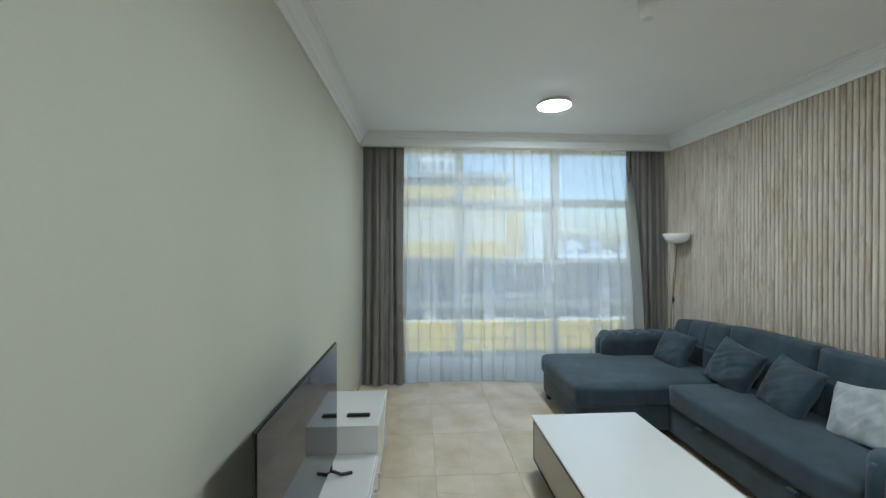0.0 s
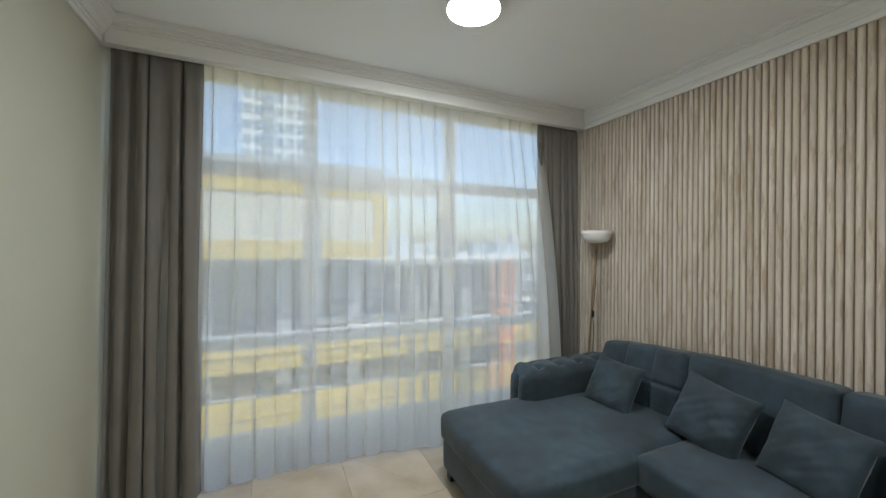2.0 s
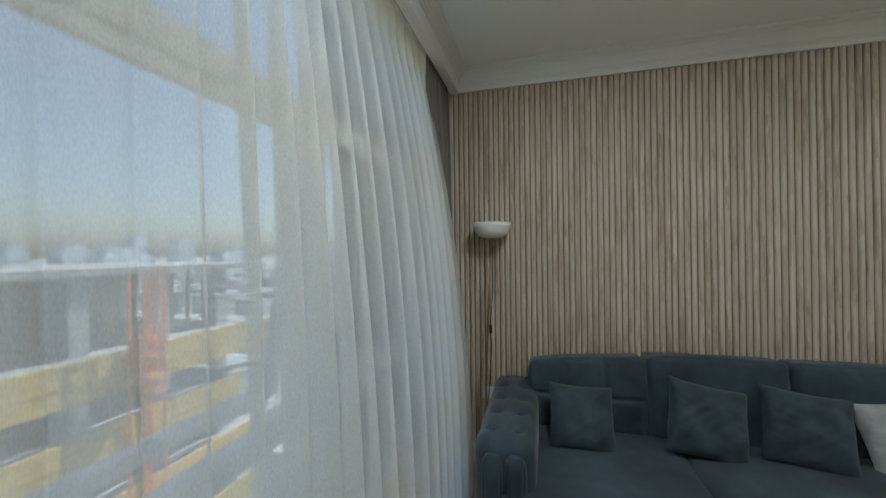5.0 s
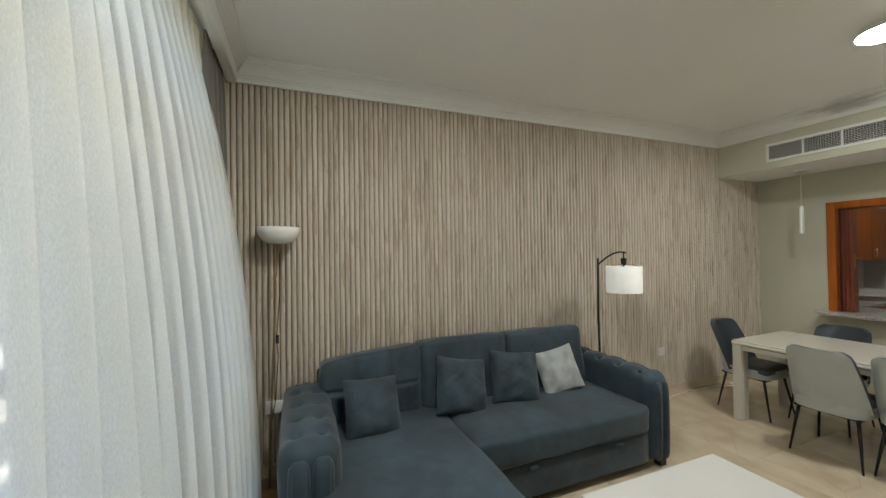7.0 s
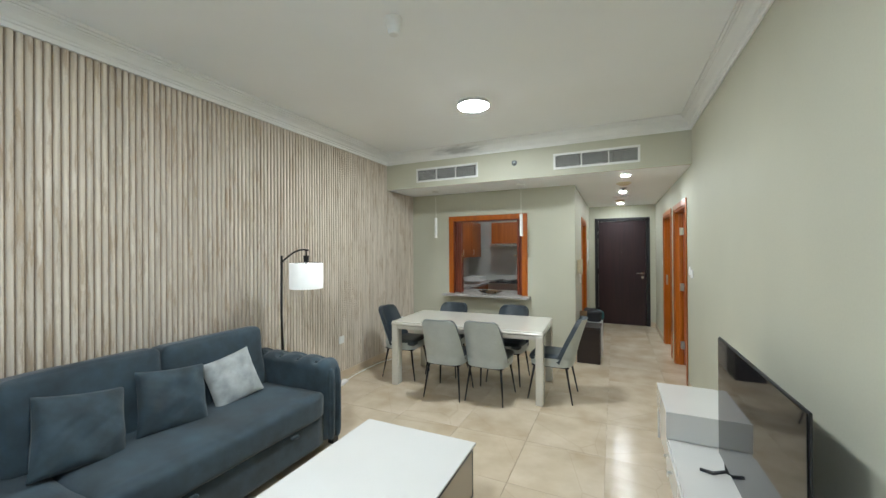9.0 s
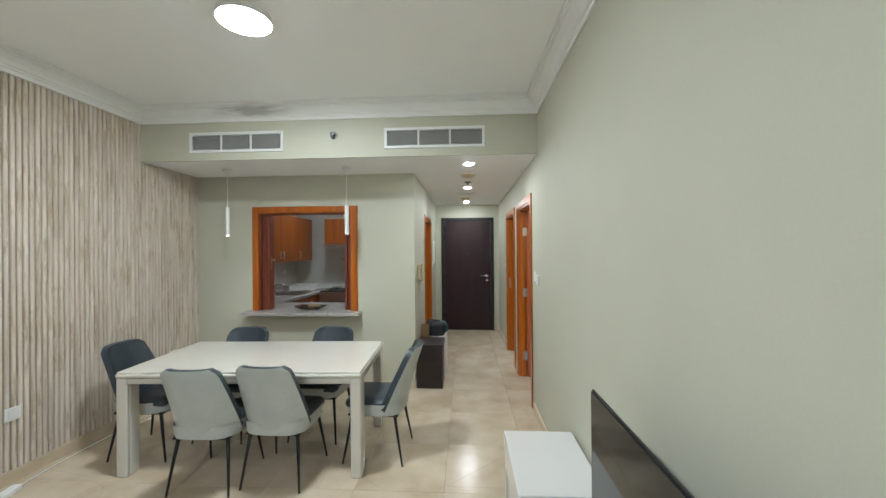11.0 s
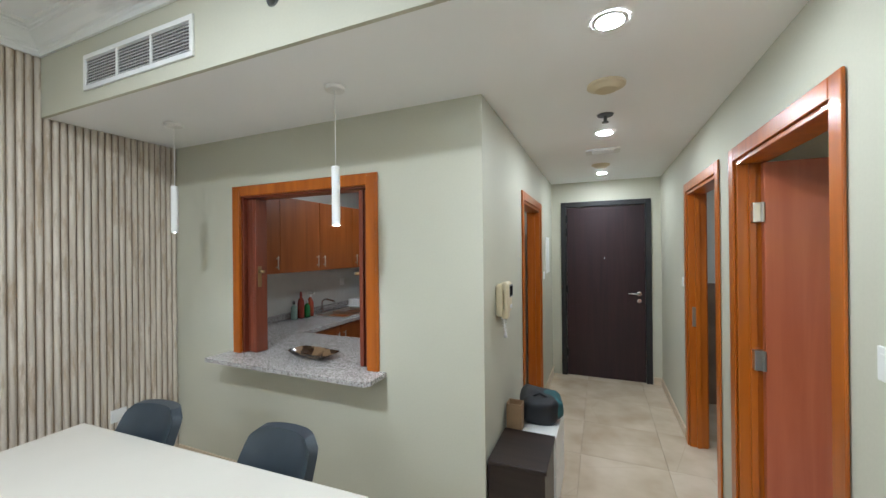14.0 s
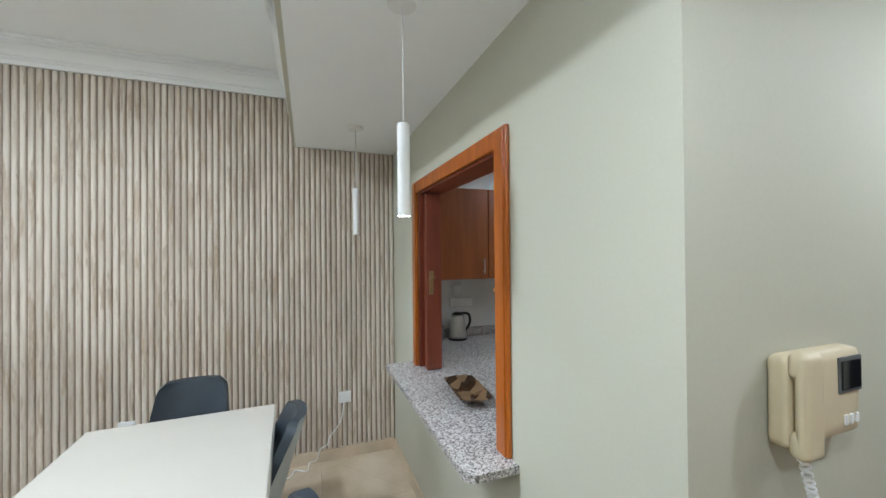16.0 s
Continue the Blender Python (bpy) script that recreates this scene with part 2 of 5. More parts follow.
WENGE = wood("dark_wenge_laminate", (0.012, 0.007, 0.006), (0.024, 0.014, 0.011), 0.4, "x", 10, 0.05)
VELVET = mat("slate_blue_velvet", (0.024, 0.044, 0.060), 0.75, 0.45, 3.5, 0.25, 300, sheen=0.2, fine=0.22, fscale=13)
VELVET_D = mat("slate_blue_velvet_cushion", (0.022, 0.041, 0.055), 0.75, 0.35, 7, 0.25, 300, sheen=0.2, fine=0.18, fscale=16)
SILVER = mat("silver_grey_velvet", (0.36, 0.38, 0.38), 0.7, 0.22, 14, 0.2, 250, sheen=0.5)
DRAPE = mat("taupe_grey_drape", (0.175, 0.162, 0.145), 0.8, 0.08, 5, 0.2, 500, sheen=0.2, fine=0.05, fscale=250)
VOILE = sheer("white_voile")
GLASS = pane("window_glass")
WHITE = mat("white_gloss_lacquer", (0.70, 0.69, 0.67), 0.10, 0.015, 3, coat=0.3)
CREAM = mat("cream_lacquer", (0.63, 0.60, 0.53), 0.14, 0.02, 3, coat=0.3)
TAUPE = mat("taupe_glass_panel", (0.36, 0.31, 0.24), 0.12, 0.03, 3, coat=0.3)
ALU = mat("white_window_frame", (0.78, 0.79, 0.79), 0.35, 0.02, 5)
PLASTIC = mat("white_plastic", (0.80, 0.80, 0.78), 0.35, 0.02, 8)
IVORY = mat("ivory_plastic", (0.64, 0.55, 0.37), 0.38, 0.03, 9)
BLACKM = mat("black_metal", (0.012, 0.012, 0.013), 0.4, 0.15, 20, metal=0.3)
BLACKP = mat("black_plastic", (0.012, 0.012, 0.013), 0.4, 0.1, 20)
SCREEN = mat("dark_screen_glass", (0.008, 0.009, 0.011), 0.04, 0.0, coat=0.15, spec=0.35)
STEEL = mat("brushed_steel", (0.62, 0.62, 0.60), 0.28, 0.06, 30, metal=1.0)
DULL = mat("dull_grey_metal", (0.16, 0.17, 0.17), 0.45, 0.1, 20, metal=0.6)
CHROME = mat("satin_chrome", (0.72, 0.72, 0.72), 0.18, 0.03, 20, metal=1.0)
BRASS = mat("aged_brass", (0.46, 0.33, 0.18), 0.32, 0.12, 25, metal=1.0)
GREYL = mat("pale_grey_leather", (0.46, 0.49, 0.47), 0.42, 0.05, 10, 0.15, 220, fine=0.03)
NAVYL = mat("charcoal_blue_leather", (0.034, 0.045, 0.056), 0.40, 0.12, 10, 0.2, 220)
GRANITE = granite("speckled_grey_granite")
KTILE = mat("glazed_kitchen_tile", (0.66, 0.66, 0.62), 0.2, 0.05, 3, rand=0.03)
BTILE = mat("brown_bathroom_tile", (0.22, 0.16, 0.12), 0.25, 0.15, 6)
# emission puts a faint glow into the linen; its lamp has no bulb
SHADE = mat("self_lit_linen_shade", (0.80, 0.79, 0.75), 0.8, 0.03, 10, 0.2, 400, emit=0.08)
OPAL = mat("opal_glass", (0.82, 0.81, 0.77), 0.25, 0.02, 5)
LED = mat("lit_diffuser", (0.9, 0.9, 0.88), 0.5, 0, emit=CEIL_GLOW)
DOWN = mat("lit_downlight_lens", (0.9, 0.9, 0.88), 0.5, 0, emit=DOWN_GLOW)
PLED = mat("lit_pendant_lens", (0.9, 0.9, 0.88), 0.5, 0, emit=PENDANT_GLOW)
KLED = mat("lit_kitchen_lens", (0.9, 0.9, 0.88), 0.5, 0, emit=KITCHEN_GLOW)
DUCT_SHADE = mat("painted_duct_shade", (0.02, 0.02, 0.02), 0.9, 0.1)
CARD = mat("brown_cardboard", (0.30, 0.19, 0.10), 0.8, 0.1, 12)
TEAL = mat("teal_nylon", (0.012, 0.075, 0.085), 0.6, 0.15, 20, 0.3, 300)
BLACKN = mat("black_nylon", (0.010, 0.011, 0.014), 0.6, 0.2, 20, 0.3, 300)


# ---- mesh tools ----
class Shape:
    """Gathers rounded boxes, tubes, turned and swept shapes into one mesh."""

    def __init__(self):
        self.v, self.f, self.s, self.k = [], [], [], []

    def add(self, verts, faces, smooth=False):
        k = len(self.v)
        self.k.append((k, len(self.f)))
        self.v += [tuple(p) for p in verts]
        self.f += [tuple(i + k for i in q) for q in faces]
        self.s += [smooth] * len(faces)
        return self

    def box(self, x0, y0, z0, x1, y1, z1, b=0.0, m=None):
        x0, x1, y0, y1, z0, z1 = min(x0, x1), max(x0, x1), min(y0, y1), max(y0, y1), min(z0, z1), max(z0, z1)
        bm = bmesh.new()
        bmesh.ops.create_cube(bm, size=1)
        for q in bm.verts:
            q.co = Vector(((x0 + x1) / 2 + q.co.x * (x1 - x0), (y0 + y1) / 2 + q.co.y * (y1 - y0), (z0 + z1) / 2 + q.co.z * (z1 - z0)))
        b = min(b, 0.45 * min(x1 - x0, y1 - y0, z1 - z0))
        if b > 0:
            bmesh.ops.bevel(bm, geom=bm.edges[:], offset=b, segments=2, affect="EDGES", profile=0.5)
        return self.take(bm, m)

    def take(self, bm, m=None, smooth=False):
        bm.verts.ensure_lookup_table()
        bm.verts.index_update()
        vs = [(m @ q.co) if m else q.co.copy() for q in bm.verts]
        self.add(vs, [[q.index for q in f.verts] for f in bm.faces], smooth)
        bm.free()
        return self

    def soft(self, x0, y0, z0, x1, y1, z1, r, n=10, puff=0.0, rough=0.0, m=None, seed=0.0, even=0.6):
        """A padded block: rounded edges, swollen faces, uneven surface."""
        c = Vector(((x0 + x1) / 2, (y0 + y1) / 2, (z0 + z1) / 2))
        h = Vector((abs(x1 - x0) / 2, abs(y1 - y0) / 2, abs(z1 - z0) / 2))
        bm = bmesh.new()
        bmesh.ops.create_cube(bm, size=2)
        bmesh.ops.subdivide_edges(bm, edges=bm.edges[:], cuts=n, use_grid_fill=True)
        for q in bm.verts:
            u = q.co.copy()
            e = Vector([math.copysign(abs(a) ** even, a) for a in u])
            p = Vector([e[i] * h[i] for i in range(3)])
            inner = Vector([max(-(h[i] - r), min(h[i] - r, p[i])) for i in range(3)])
            d = p - inner
            if d.length > 1e-6:
                p = inner + d.normalized() * r
            if puff:
                i = max(range(3), key=lambda k: abs(u[k]))
                o = [k for k in range(3) if k != i]
                w = (1 - u[o[0]] ** 2) * (1 - u[o[1]] ** 2)
                p[i] += math.copysign(puff * w, u[i])
            if rough:
                p += Vector(noise.noise_vector((p + c) * 6 + Vector((seed, 0, 0)))) * rough
            q.co = p + c
        return self.take(bm, m, True)

    def cyl(self, x, y, z0, z1, r0, r1=None, n=20, m=None):
        return self.lathe([(0, z0), (r0, z0), (r0 if r1 is None else r1, z1), (0, z1)], x, y, n, m)

    def lathe(self, prof, x=0, y=0, n=24, m=None, smooth=False):
        vs, fs = [], []
        for r, z in prof:
            for i in range(n):
                a = 2 * math.pi * i / n
                p = Vector((x + r * math.cos(a), y + r * math.sin(a), z))
                vs.append(m @ p if m else p)
        for j in range(len(prof) - 1):
            for i in range(n):
                k = (i + 1) % n
                fs.append((j * n + i, j * n + k, (j + 1) * n + k, (j + 1) * n + i))
        return self.add(vs, fs, smooth)

    def tube(self, pts, r, n=8, r1=None):
        pts = [Vector(p) for p in pts]
        vs, fs = [], []
        up = Vector((0.31, 0.17, 0.93)).normalized()
        for i, p in enumerate(pts):
            d = (pts[min(i + 1, len(pts) - 1)] - pts[max(i - 1, 0)]).normalized()
            a = d.cross(up)
            if a.length < 0.05:
                a = d.cross(Vector((1, 0, 0)))
            a.normalize()
            b = d.cross(a)
            rr = r if r1 is None else r + (r1 - r) * i / (len(pts) - 1)
            vs += [p + (a * math.cos(2 * math.pi * k / n) + b * math.sin(2 * math.pi * k / n)) * rr for k in range(n)]
        for i in range(len(pts) - 1):
            for k in range(n):
                q = (k + 1) % n
                fs.append((i * n + k, i * n + q, (i + 1) * n + q, (i + 1) * n + k))
        fs += [tuple(range(n))[::-1], tuple(range((len(pts) - 1) * n, len(pts) * n))]
        return self.add(vs, fs, True)

    def prism(self, outline, along):
        """A flat outline (3D points) swept by one vector."""
        o = [Vector(p) for p in outline]
        a, n = Vector(along), len(outline)
        fs = [tuple(range(n))[::-1], tuple(range(n, 2 * n))]
        fs += [(i, (i + 1) % n, n + (i + 1) % n, n + i) for i in range(n)]
        return self.add(o + [p + a for p in o], fs)

    def grid(self, fn, nu, nv, smooth=True):
        vs = [fn(i / nu, j / nv) for i in range(nu + 1) for j in range(nv + 1)]
        fs = [(i * (nv + 1) + j, (i + 1) * (nv + 1) + j, (i + 1) * (nv + 1) + j + 1, i * (nv + 1) + j + 1)
              for i in range(nu) for j in range(nv)]
        return self.add(vs, fs, smooth)

    def mesh(self, name, material):
        me = bpy.data.meshes.new(name)
        me.from_pydata(self.v, [], self.f)
        bm = bmesh.new()
        bm.from_mesh(me)
        bmesh.ops.recalc_face_normals(bm, faces=bm.faces[:])
        bm.to_mesh(me)
        bm.free()
        me.polygons.foreach_set("use_smooth", self.s)
        me.materials.append(material)
        return me

    def make(self, name, material, parent=None, label=""):
        ob = new(name, self.mesh(name, material))
        if parent is not None:
            ob.parent = parent
            ob.matrix_parent_inverse = parent.matrix_basis.inverted()
        return tagged(ob, label)


def split(shape, name, material, parent, label="", per=1):
    """One part for each run of pieces of a shape."""
    out = []
    for i in range(0, len(shape.k), per):
        v0, f0 = shape.k[i]
        v1, f1 = shape.k[i + per] if i + per < len(shape.k) else (len(shape.v), len(shape.f))
        q = Shape()
        q.add(shape.v[v0:v1], [tuple(j - v0 for j in f) for f in shape.f[f0:f1]])
        q.s = shape.s[f0:f1]
        out.append(q.make(name, material, parent, label))
    return out


def base(name, x, y, z, label, category, group=""):
    e = new(name)
    e.matrix_basis = Matrix.Translation((x, y, z))
    return tagged(e, label, category, group)


def struct(shape, name, material, label, category=""):
    return tagged(shape.make(name, material), label, category or name.split("_")[0], kind="structure")


# ---- large structure ----
struct(Shape().box(-3.2, -5.1, -0.25, 4.0, 5.0, -0.012), "floor", GROUT, "beige polished marble tile floor", "floor")
FLOOR = bpy.data.objects["floor"]
# beige wall with two doorways
s = Shape()
for a, b_ in ((YW + 0.2, -1.06), (-2.02, -2.30), (-3.20, YD - 0.15)):
    s.box(-0.12, b_, -0.012, 0, a, 3.05)
for a, b_ in ((-1.06, -2.02), (-2.30, -3.20)):
    s.box(-0.12, b_, 2.11, 0, a, 3.05)
struct(s, "wall_west", WALL, "smooth beige-green painted wall with two doorways", "wall")
struct(Shape().box(W + 0.018, YB - 0.15, -0.012, W + 0.2, YW + 0.2, 3.05), "wall_east", BACKER, "wall clad in limed oak slats", "wall")
struct(Shape().box(W - 0.004, YB - 0.15, -0.012, W + 0.006, YK - 0.002, 3.05), "wall_kitchen_side", KTILE, "pale glazed kitchen wall", "wall")
# wall with the serving hatch
HX0, HX1, HZ0, HZ1 = 1.975, 3.085, 0.862, 2.04
s = Shape().box(XH, YK - 0.12, -0.012, HX0, YK, ZS + 0.5).box(HX1, YK - 0.12, -0.012, W + 0.019, YK, ZS + 0.5)
s.box(HX0, YK - 0.12, -0.012, HX1, YK, HZ0 - 0.002).box(HX0, YK - 0.12, HZ1, HX1, YK, ZS + 0.5)
struct(s, "wall_hatch", WALL, "beige-green wall with a serving hatch", "wall")
s = Shape()
for a, b_ in ((YK - 0.12, -2.62), (-3.56, YD - 0.15)):
    s.box(XH, b_, -0.012, XH + 0.12, a, ZS + 0.5)
s.box(XH, -3.56, 2.06, XH + 0.12, -2.62, ZS + 0.5)
struct(s, "wall_corridor", WALL, "beige-green corridor wall with the kitchen doorway", "wall")
struct(Shape().box(-0.12, YD - 0.15, -0.012, 0.14, YD, 3.0).box(1.09, YD - 0.15, -0.012, XH + 0.12, YD, 3.0).box(0.14, YD - 0.15, 2.18, 1.09, YD, 3.0),
       "wall_entrance", WALL, "beige-green wall round the entrance door", "wall")
struct(Shape().box(XH + 0.12, YB - 0.15, -0.012, W + 0.2, YB, 3.0), "wall_kitchen_back", KTILE, "pale glazed kitchen back wall", "wall")
# window wall
struct(Shape().box(-0.12, YW, -0.25, W + 0.2, YW + 0.2, 0.10).box(-0.12, YW, 2.92, W + 0.2, YW + 0.2, 3.3)
       .box(-0.12, YW, 0.10, 0.04, YW + 0.2, 2.92).box(W - 0.04, YW, 0.10, W + 0.2, YW + 0.2, 2.92),
       "wall_north", WALL, "wall round the full-width window", "wall")
struct(Shape().box(-0.12, YS, ZC, W + 0.2, YW + 0.2, 3.3), "ceiling", CEILING, "plain white painted ceiling", "ceiling")
struct(Shape().box(W - 0.0005, YS + 0.001, ZK + 0.004, W + 0.017, YW - 0.001, ZC - 0.003), "trim", CORNICE, "white plaster strip behind the cornice", "trim")
struct(Shape().box(0, YD, ZS, W + 0.019, YS - 0.02, ZC + 0.3), "ceiling_low", CEILING, "lowered white ceiling over hall and kitchen", "ceiling")
struct(Shape().box(0, YS - 0.02, ZS - 0.002, W + 0.02, YS, ZC), "soffit_face", WALL, "beige-green painted bulkhead face with air outlets", "soffit")


def cornice_profile():
    return ((0, ZK), (0.014, ZK), (0.014, ZK + 0.028), (0.022, ZK + 0.034), (0.022, ZK + 0.046), (0.034, ZK + 0.052), (0.05, ZK + 0.075),
            (0.075, ZK + 0.096), (0.082, ZK + 0.102), (0.082, ZK + 0.112), (0.092, ZK + 0.116), (0.092, ZK + 0.128), (0.104, ZK + 0.133),
            (0.104, ZC - 0.001), (0, ZC - 0.001))


def pelmet_profile():
    return ((0, ZK - 0.004), (0.03, ZK - 0.004), (0.034, ZK + 0.004), (0.034, ZK + 0.012), (0.03, ZK + 0.016), (0.034, ZK + 0.082), (0.048, ZK + 0.086), (0.048, ZK + 0.096),
            (0.062, ZK + 0.099), (0.062, ZK + 0.109), (0.078, ZK + 0.112), (0.078, ZK + 0.124), (0.104, ZK + 0.130), (0.104, ZC - 0.001), (0, ZC - 0.001))


def cornice(p0, p1, inward, material, name, label, cut0=1, cut1=1, pr=None):
    """Moulded cornice from p0 to p1, mitred at the ends."""
    p0, p1, iw = Vector(p0), Vector(p1), Vector(inward)
    d = (p1 - p0).normalized()
    pr = pr or cornice_profile()
    vs = [(*(p0 + iw * r + d * r * cut0), z) for r, z in pr] + [(*(p1 + iw * r - d * r * cut1), z) for r, z in pr]
    n = len(pr)
    fs = [(i, (i + 1) % n, n + (i + 1) % n, n + i) for i in range(n)] + [tuple(range(n)), tuple(range(n, 2 * n))[::-1]]
    struct(Shape().add(vs, fs), name, material, label, "cornice")


cornice((0.001, YS), (0.001, YP), (1, 0), CORNICE, "cornice_west", "white moulded plaster cornice")
cornice((W - 0.001, YS), (W - 0.001, YP), (-1, 0), CORNICE, "cornice_east", "white moulded plaster cornice")
cornice((0.002, YS + 0.001), (W - 0.002, YS + 0.001), (0, 1), SOOT, "cornice_south", "white plaster cornice with a soot stain above the air outlet")
cornice((0.002, YP - 0.001), (W - 0.002, YP - 0.001), (0, -1), CORNICE, "cornice_north", "white curtain pelmet with a flat face and fine mouldings", pr=pelmet_profile())
struct(Shape().box(0.002, YP, ZK - 0.006, W - 0.002, YP + 0.03, ZC - 0.002), "pelmet", CORNICE, "white curtain pelmet board", "pelmet")
s = Shape()
for y0, y1 in ((-0.97, YW), (-2.20, -2.115), (YD, -3.295)):
    s.box(0.001, y0, -0.011, 0.013, y1, 0.085, 0.002)
s.box(XH + 0.012, YK, -0.011, W, YK + 0.012, 0.085, 0.002)
s.box(XH - 0.012, -2.55, -0.011, XH, YK + 0.012, 0.085, 0.002).box(XH - 0.012, YD, -0.011, XH, -3.63, 0.085, 0.002)
s.box(W - 0.006, YK + 0.013, -0.011, W + 0.019, YW, 0.088, 0.002)
s.box(0.013, YD, -0.011, 0.09, YD + 0.012, 0.085, 0.002)
struct(s, "baseboard", SKIRT, "beige stone skirting", "baseboard")

# unseen wall, added to keep sky light out of the entrance door's gaps
struct(Shape().box(-0.3, YD - 0.4, -0.012, 1.6, YD - 0.3, 3.0), "wall_lobby", WALL, "unseen wall added behind the entrance door to block the sky", "wall")
# rooms behind the side doors
s = Shape().box(-3.1, -2.18, -0.012, -3.0, 1.6, 2.6).box(-3.0, 1.5, -0.012, -0.12, 1.6, 0.7).box(-3.0, 1.5, 2.3, -0.12, 1.6, 2.6).box(-3.0, 1.5, 0.7, -2.7, 1.6, 2.3).box(-0.4, 1.5, 0.7, -0.12, 1.6, 2.3).box(-3.0, -2.18, -0.012, -0.12, -2.14, 2.6)
struct(s, "wall_bedroom", WALL, "plain beige bedroom walls behind the open door", "wall")
struct(Shape().box(-3.1, -2.18, 2.6, -0.12, 1.6, 2.7), "ceiling_bedroom", CEILING, "plain white bedroom ceiling", "ceiling")
s = Shape().box(-2.1, -4.3, 1.25, -2.0, -2.18, 2.6).box(-2.0, -4.3, 1.25, -0.12, -4.2, 2.6).box(-2.0, -2.19, 1.25, -0.12, -2.181, 2.6)
struct(s, "wall_bathroom_upper", KTILE, "white tiled upper bathroom wall", "wall")
s = Shape().box(-2.1, -4.3, -0.012, -1.99, -2.18, 1.25).box(-2.0, -4.3, -0.012, -0.12, -4.19, 1.25).box(-2.0, -2.20, -0.012, -0.12, -2.181, 1.25)
struct(s, "wall_bathroom_lower", BTILE, "brown tiled lower bathroom wall", "wall")
struct(Shape().box(-2.1, -4.3, ZS, -0.12, -2.18, 2.7), "ceiling_bathroom", CEILING, "white bathroom ceiling", "ceiling")


# ---- doors and hatch ----
def door_frame(name, x0, x1, y0, y1, top, label):
    """Cherry frame lining an opening in a wall that runs along y: lining boards and casings on both faces."""
    e = base(name, (x0 + x1) / 2, (y0 + y1) / 2, 0, label, "door frame")
    e["kind"] = "structure"
    s = Shape()
    for ya, yb in ((y0, y0 + 0.035), (y1 - 0.035, y1)):
        s.box(x0 - 0.002, ya, -0.011, x1 + 0.002, yb, top, 0.003)
    s.box(x0 - 0.002, y0 + 0.035, top - 0.035, x1 + 0.002, y1 - 0.035, top, 0.003)
    xm = x0 + 0.045
    s.box(xm, y0 + 0.035, -0.011, xm + 0.03, y0 + 0.05, top - 0.035, 0.002).box(xm, y1 - 0.05, -0.011, xm + 0.03, y1 - 0.035, top - 0.035, 0.002)
    s.make("lining", CHERRY, e)
    for xa, xb in ((x0 - 0.014, x0 - 0.003), (x1 + 0.003, x1 + 0.014)):
        c = Shape()
        c.box(xa, y0 - 0.06, -0.010, xb, y0 + 0.012, top + 0.06, 0.004).box(xa, y1 - 0.012, -0.010, xb, y1 + 0.06, top + 0.06, 0.004)
        c.box(xa, y0 + 0.012, top - 0.012, xb, y1 - 0.012, top + 0.06, 0.004)
        c.make("casing", CHERRY, e)
    return e


door_frame("door_1", -0.12, 0, -2.0, -1.08, 2.09, "cherry wood door frame of the bedroom")
door_frame("door_2", -0.12, 0, -3.18, -2.32, 2.09, "cherry wood door frame of the bathroom")
Shape().box(-0.06, -3.146, 0.98, -0.02, -3.141, 1.14, 0.002).make("strike_plate", STEEL, bpy.data.objects["door_2"])
door_frame("door_3", XH, XH + 0.12, -3.56, -2.62, 2.04, "cherry wood door frame of the kitchen")

leaf = base("bedroom_door", -0.12, -1.95, 0, "open salmon-lit cherry wood bedroom door on steel hinges", "door")
Shape().box(-0.975, -1.955, 0.008, -0.095, -1.915, 2.05, 0.003).make("leaf", ROSEWOOD, leaf)
s = Shape()
for z in (0.22, 1.0, 1.75):
    s.box(-0.094, -1.958, z, -0.05, -1.914, z + 0.1, 0.003).cyl(-0.088, -1.91, z, z + 0.1, 0.008, n=10)
split(s, "hinge", STEEL, leaf, "steel butt hinges", 2)

ent = base("entrance_door", 0.615, YD, 0, "dark espresso veneered entrance door, closed, with steel lever", "door")
s = Shape().box(0.10, YD - 0.03, -0.011, 0.165, YD + 0.018, 2.215, 0.006).box(1.065, YD - 0.03, -0.011, 1.13, YD + 0.018, 2.215, 0.006)
s.box(0.165, YD - 0.03, 2.15, 1.065, YD + 0.018, 2.215, 0.006)
s.make("frame", BLACKP, ent, "black door frame")
Shape().box(0.168, YD - 0.05, 0.004, 1.062, YD - 0.006, 2.147, 0.004).make("leaf", ESPRESSO, ent)
s = Shape()
for z in (0.25, 1.05, 1.78, 1.95):
    s.box(1.047, YD - 0.007, z, 1.066, YD + 0.022, z + 0.1, 0.003)
split(s, "hinge", BLACKM, ent, "", 1)
s = Shape()
R90 = Matrix.Rotation(radians(-90), 4, "X")
for z, r in ((1.07, 0.027), (0.985, 0.024)):
    s.cyl(0, 0, 0, 0.012, r, n=20, m=Matrix.Translation((0.235, YD - 0.007, z)) @ R90)
s.tube([(0.235, YD, 1.07), (0.235, YD + 0.045, 1.07), (0.25, YD + 0.052, 1.07), (0.36, YD + 0.052, 1.075)], 0.009)
s.cyl(0, 0, 0, 0.008, 0.008, n=10, m=Matrix.Translation((0.615, YD - 0.007, 1.5)) @ R90)
s.make("handle", CHROME, ent, "satin chrome lever and lock")

